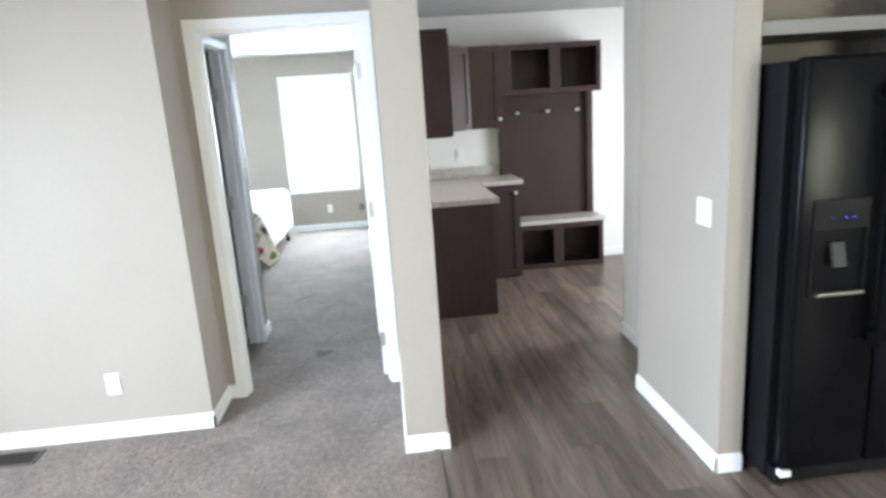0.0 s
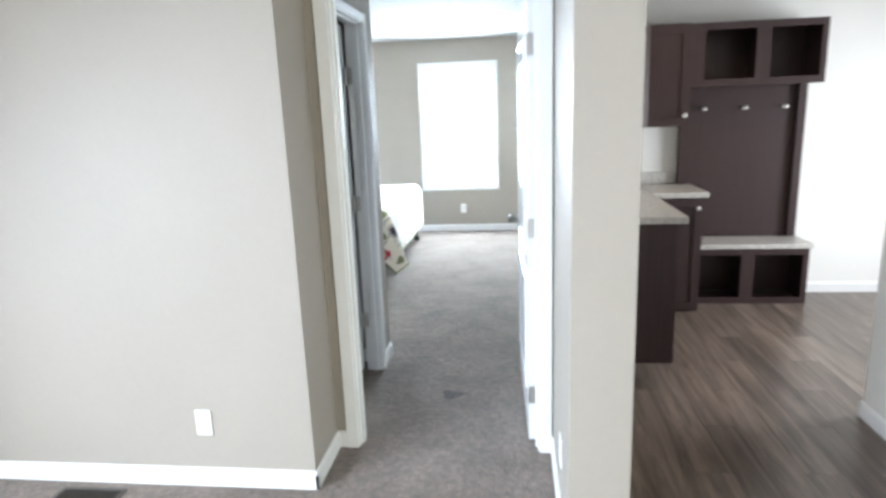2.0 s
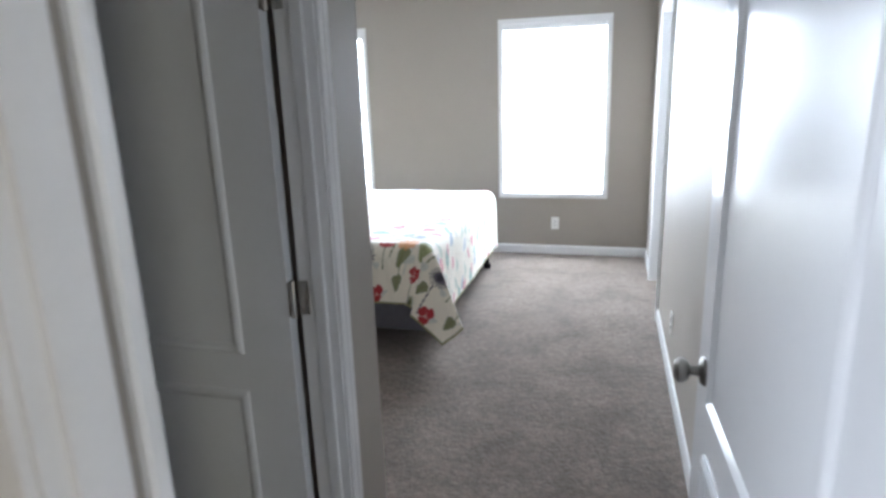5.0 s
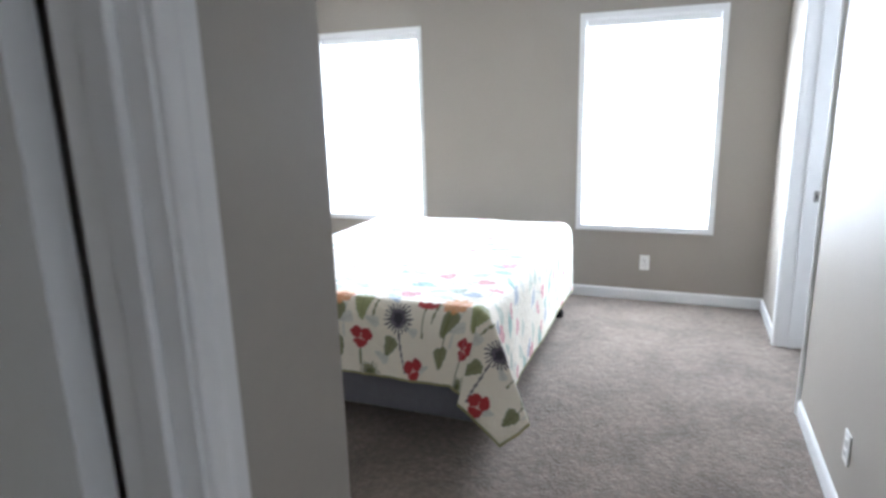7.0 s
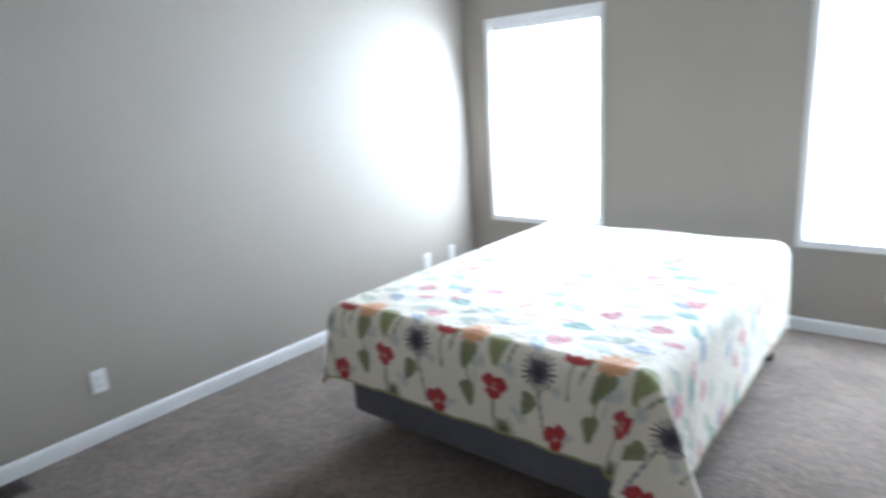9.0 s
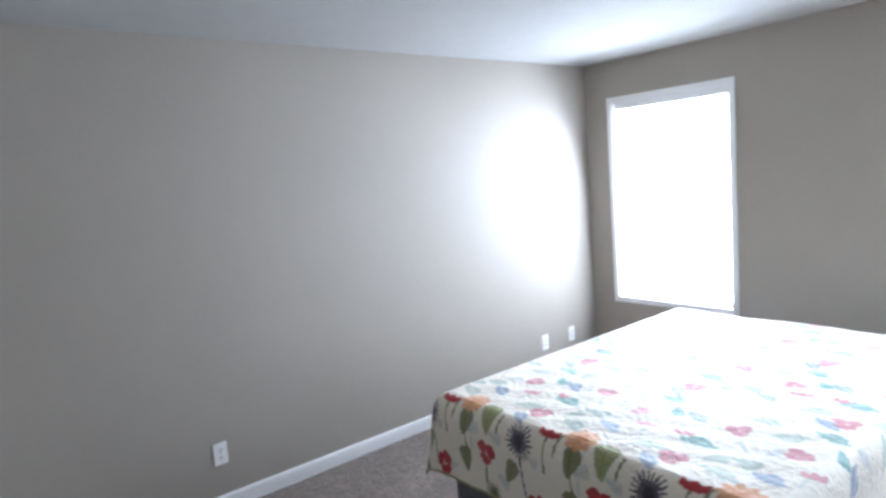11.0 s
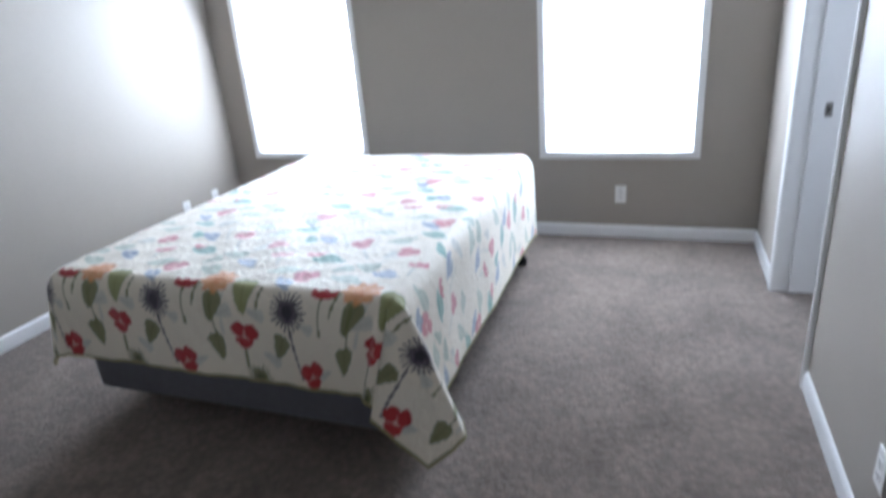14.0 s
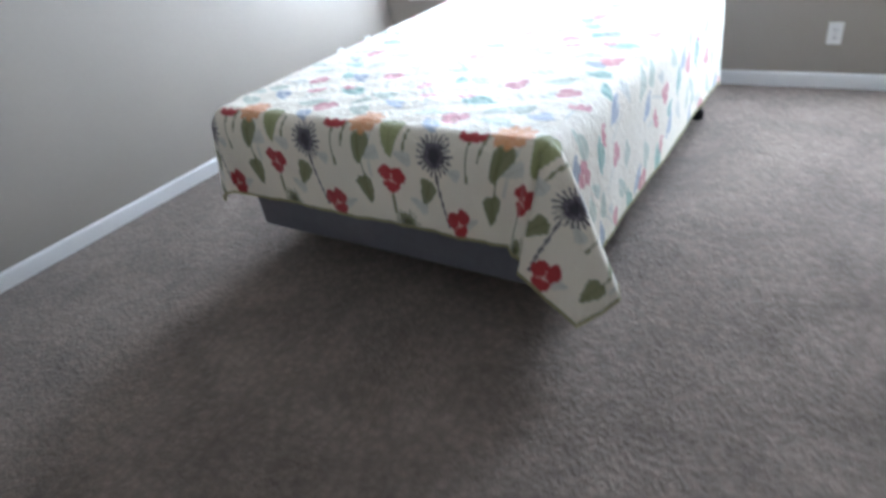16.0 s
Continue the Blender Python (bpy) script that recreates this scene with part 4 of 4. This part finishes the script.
base_b = tagged(empty("base_cabinet"), "espresso-stained base cabinet on the back wall", "base cabinet", "kitchen base cabinets")
part("body", boxes((NW, 1.378, 5.252, 5.766, 0.10, 0.886)), DARK_WOOD, base_b)
part("plinth", boxes((0.96, 1.378, 5.262, 5.75, 0.0, 0.10)), DARK_WOOD, base_b)
shaker_door(base_b, pose(0.962, 5.252, 0.02), 0.416, 0.862, (0.375, 0.793))
top_a = tagged(finish("worktop", soft(boxes((NW, 1.003, 4.235, 5.765, 0.888, 0.930)), 0.004, 2), WORKTOP), "speckled grey laminate worktop with a square edge", "worktop", "worktops")
top_b = tagged(finish("worktop", soft(boxes((1.005, 1.412, 5.225, 5.765, 0.888, 0.930)), 0.004, 2), WORKTOP), "speckled grey laminate worktop on the back wall", "worktop", "worktops")
tagged(finish("backsplash", soft(boxes((NW + 0.002, 1.30, 5.748, 5.768, 0.932, 1.030)), 0.003), WORKTOP), "low speckled grey laminate upstand behind the worktop", "backsplash")

up_a = tagged(empty("wall_cabinet"), "espresso-stained wall cabinet, end panel towards the room", "wall cabinet", "kitchen wall cabinets")
part("body", boxes((NW, 0.668, 4.262, 5.12, 1.402, 2.14)), DARK_WOOD, up_a)
part("cornice", soft(boxes((NW, 0.682, 4.252, 5.12, 2.142, 2.165)), 0.004), DARK_WOOD, up_a)
shaker_door(up_a, pose(0.668, 4.27, 1.405, 0, 0, 90), 0.42, 0.73)
shaker_door(up_a, pose(0.668, 4.695, 1.405, 0, 0, 90), 0.42, 0.73)
up_c = tagged(empty("corner_cabinet"), "espresso-stained diagonal corner wall cabinet", "corner cabinet", "kitchen wall cabinets")
bm = bmesh.new()
ring = [(NW, 5.122), (0.685, 5.122), (0.985, 5.45), (0.985, 5.766), (NW, 5.766)]
lo, hi = [bm.verts.new((x, y, 1.402)) for x, y in ring], [bm.verts.new((x, y, 2.14)) for x, y in ring]
for i in range(5):
    j = (i + 1) % 5
    bm.faces.new((lo[i], lo[j], hi[j], hi[i]))
bm.faces.new(lo[::-1])
bm.faces.new(hi)
part("body", bm, DARK_WOOD, up_c)
shaker_door(up_c, pose(0.690, 5.124, 1.405, 0, 0, 47.5), 0.43, 0.73, (0.07, 0.07))
up_b = tagged(empty("wall_cabinet"), "espresso-stained single-door wall cabinet beside the bench tower", "wall cabinet", "kitchen wall cabinets")
part("body", boxes((0.988, 1.29, 5.45, 5.766, 1.402, 2.14)), DARK_WOOD, up_b)
shaker_door(up_b, pose(0.99, 5.45, 1.405), 0.30, 0.73, (0.268, 0.078))

# bench tower with cubbies and coat hooks
tower = tagged(empty("hall_tree"), "espresso coat-hook bench tower with four open cubbies and a pale seat", "hall tree")


def cubbies(x0, x1, z0, z1, mid, n, y0=5.45, y1=5.764, stile=0.055, rail=0.05, post=0.10, edge=0.04):
    """An open-fronted carcass with a face frame and two bays."""
    t = 0.018
    part(n, boxes((x0, x0 + t, y0 + 0.019, y1, z0, z1), (x1 - t, x1, y0 + 0.019, y1, z0, z1), (x0 + t, x1 - t, y0 + 0.019, y1, z0, z0 + t), (x0 + t, x1 - t, y0 + 0.019, y1, z1 - t, z1),
                  (mid - t / 2, mid + t / 2, y0 + 0.019, y1, z0 + t, z1 - t), (x0 + t, x1 - t, y1 - 0.008, y1, z0 + t, z1 - t)), DARK_WOOD, tower)
    part("face_frame", boxes((x0, x0 + stile, y0, y0 + 0.019, z0, z1), (x1 - edge, x1, y0, y0 + 0.019, z0, z1), (mid - post / 2, mid + post / 2, y0, y0 + 0.019, z0 + rail, z1 - rail),
                             (x0 + stile, x1 - edge, y0, y0 + 0.019, z0, z0 + rail), (x0 + stile, x1 - edge, y0, y0 + 0.019, z1 - rail, z1)), DARK_WOOD, tower)


cubbies(1.293, 2.235, 1.685, 2.135, 1.80, "upper_cubby", stile=0.10)
cubbies(1.385, 2.250, 0.0, 0.446, 1.80, "lower_cubby")
part("back_panel", boxes((1.304, 2.235, 5.744, 5.764, 0.488, 1.685)), DARK_WOOD, tower)
part("side_panel", boxes((2.178, 2.236, 5.70, 5.743, 0.490, 1.684)), DARK_WOOD, tower)
part("side_panel", boxes((1.304, 1.37, 5.70, 5.743, 0.932, 1.684)), DARK_WOOD, tower)
part("bench_top", soft(boxes((1.388, 2.268, 5.43, 5.742, 0.448, 0.486)), 0.005), WORKTOP, tower, "speckled grey laminate seat")
for x in (1.485, 1.79, 2.09):
    k = turned([(0.016, 0), (0.016, 0.004), (0.008, 0.008), (0.007, 0.035), (0.014, 0.042), (0.016, 0.050), (0.010, 0.056)], 16)
    part("coat_hook", placed(k, pose(x, 5.743, 1.52, 90)), CHROME, tower, "bright nickel coat peg", smooth=True)

# refrigerator in its niche
fridge = tagged(empty("refrigerator", (2.09, 2.1, 0)), "black side-by-side refrigerator with an ice and water dispenser", "refrigerator")


def fr(n, bm, mat, parent=None, label="", smooth=False):
    return part(n, placed(bm, Matrix.Translation(-Vector(fridge.location))), mat, parent or fridge, label, smooth)


FX0, FX1, FY = 1.628, 2.535, 1.845
fr("body", soft(boxes((FX0, FX1, FY, 2.60, 0.03, 1.70)), 0.006), BLACK_MATT)
d1 = fr("door", soft(boxes((FX0 + 0.02, 2.003, 1.765, FY - 0.006, 0.10, 1.71)), 0.018, 3), BLACK_GLOSS, smooth=True)
d2 = fr("door", soft(boxes((2.011, FX1, 1.765, FY - 0.006, 0.10, 1.71)), 0.018, 3), BLACK_GLOSS, smooth=True)
fr("hinge_bracket", soft(boxes((FX0 + 0.022, FX0 + 0.066, 1.768, 1.80, 0.070, 0.097)), 0.003), PLATE, label="white lower hinge bracket")
fr("grille", boxes((FX0 + 0.01, FX1 - 0.01, 1.80, FY, 0.03, 0.095)), BLACK_MATT)
for x, d in ((1.975, d1), (2.038, d2)):
    h = soft(boxes((x - 0.012, x + 0.012, 1.705, 1.728, 0.62, 1.62), (x - 0.010, x + 0.010, 1.728, 1.7655, 0.63, 0.67), (x - 0.010, x + 0.010, 1.728, 1.7655, 1.57, 1.61)), 0.003)
    fr("handle", h, BLACK_GLOSS, d)
disp = fr("dispenser", boxes((1.705, 1.712, 1.757, 1.7645, 0.83, 1.20), (1.918, 1.925, 1.757, 1.7645, 0.83, 1.20), (1.712, 1.918, 1.757, 1.7645, 1.09, 1.20), (1.712, 1.918, 1.757, 1.7645, 0.83, 0.845)), BLACK_MATT, d1, "black dispenser surround")
fr("drip_tray", soft(boxes((1.72, 1.91, 1.735, 1.764, 0.838, 0.852)), 0.003), NICKEL, d1, "grey drip tray")
fr("paddle", placed(boxes((-0.025, 0.025, -0.006, 0.006, -0.09, 0.0)), pose(1.80, 1.755, 1.04, -14)), SLOT, d1, "dark dispenser paddle")
for x in (1.778, 1.83, 1.862):
    fr("indicator", boxes((x - 0.0014, x + 0.0014, 1.7555, 1.757, 1.1328, 1.1352)), LED, d1, "glowing blue indicator")
for x in (FX0 + 0.05, FX1 - 0.05):
    fr("foot", placed(turned([(0.022, 0), (0.024, 0.012), (0.012, 0.016), (0.012, 0.045)], 12), Matrix.Translation((x, 1.83, 0))), NICKEL, smooth=True)
over = tagged(empty("niche_shelf"), "pale grey painted shelf board above the refrigerator", "shelf")
part("board", soft(boxes((1.594, 2.62, 1.985, 2.678, 1.815, 1.84)), 0.003), GREY_BOARD, over)
part("front_rail", soft(boxes((1.594, 2.62, 1.958, 1.984, 1.80, 1.853)), 0.004), GREY_BOARD, over)
wall_with_openings("wall_fridge_end", "y", 1.955, 2.68, 2.622, 2.74, [], PAINT, GREIGE + " closing the refrigerator niche")

# worn spot in the hall carpet
bm = bmesh.new()
ring = []
for i in range(28):
    t = 2 * math.pi * i / 28
    k = 0.062 * (1 + 0.25 * math.sin(3 * t + 1) + 0.12 * math.sin(7 * t))
    ring.append(bm.verts.new((-0.375 + k * math.cos(t), 3.785 + 0.8 * k * math.sin(t), 0.0015)))
bm.faces.new(ring)
tagged(finish("carpet_stain", bm, STAIN), "small dark stain in the taupe hall carpet", "stain", kind="structure")

# vinyl planks, cut to length where they meet the walls
PW, PL = 0.152, 1.22
plank_meshes = {}


def plank_of(width, length):
    cut = (round(width, 3), round(length, 3))
    if cut not in plank_meshes:
        w, h = cut[0] / 2 - 0.0003, cut[1] / 2 - 0.0003
        bm = soft(boxes((-w, w, -h, h, -0.0055, 0.0)), 0.0006, 1)
        plank_meshes[cut] = bpy.data.meshes.new("plank")
        bm.to_mesh(plank_meshes[cut])
        bm.free()
        plank_meshes[cut].materials.append(PLANK)
    return plank_meshes[cut]


for col in range(26):
    x0 = 0.318 + PW * col
    x1 = min(x0 + PW, 4.198)
    y = -1.2 + (0.41 * col) % PL - 3 * PL
    while y - PL / 2 < 5.76:
        y0, y1 = max(y - PL / 2, -3.998), min(y + PL / 2, 5.768)
        if y1 - y0 > 0.02:
            p = new("plank", plank_of(x1 - x0, y1 - y0))
            p.location = ((x0 + x1) / 2, (y0 + y1) / 2, -0.0004 * (col % 2))
            p.parent = floor_vinyl
        y += PL
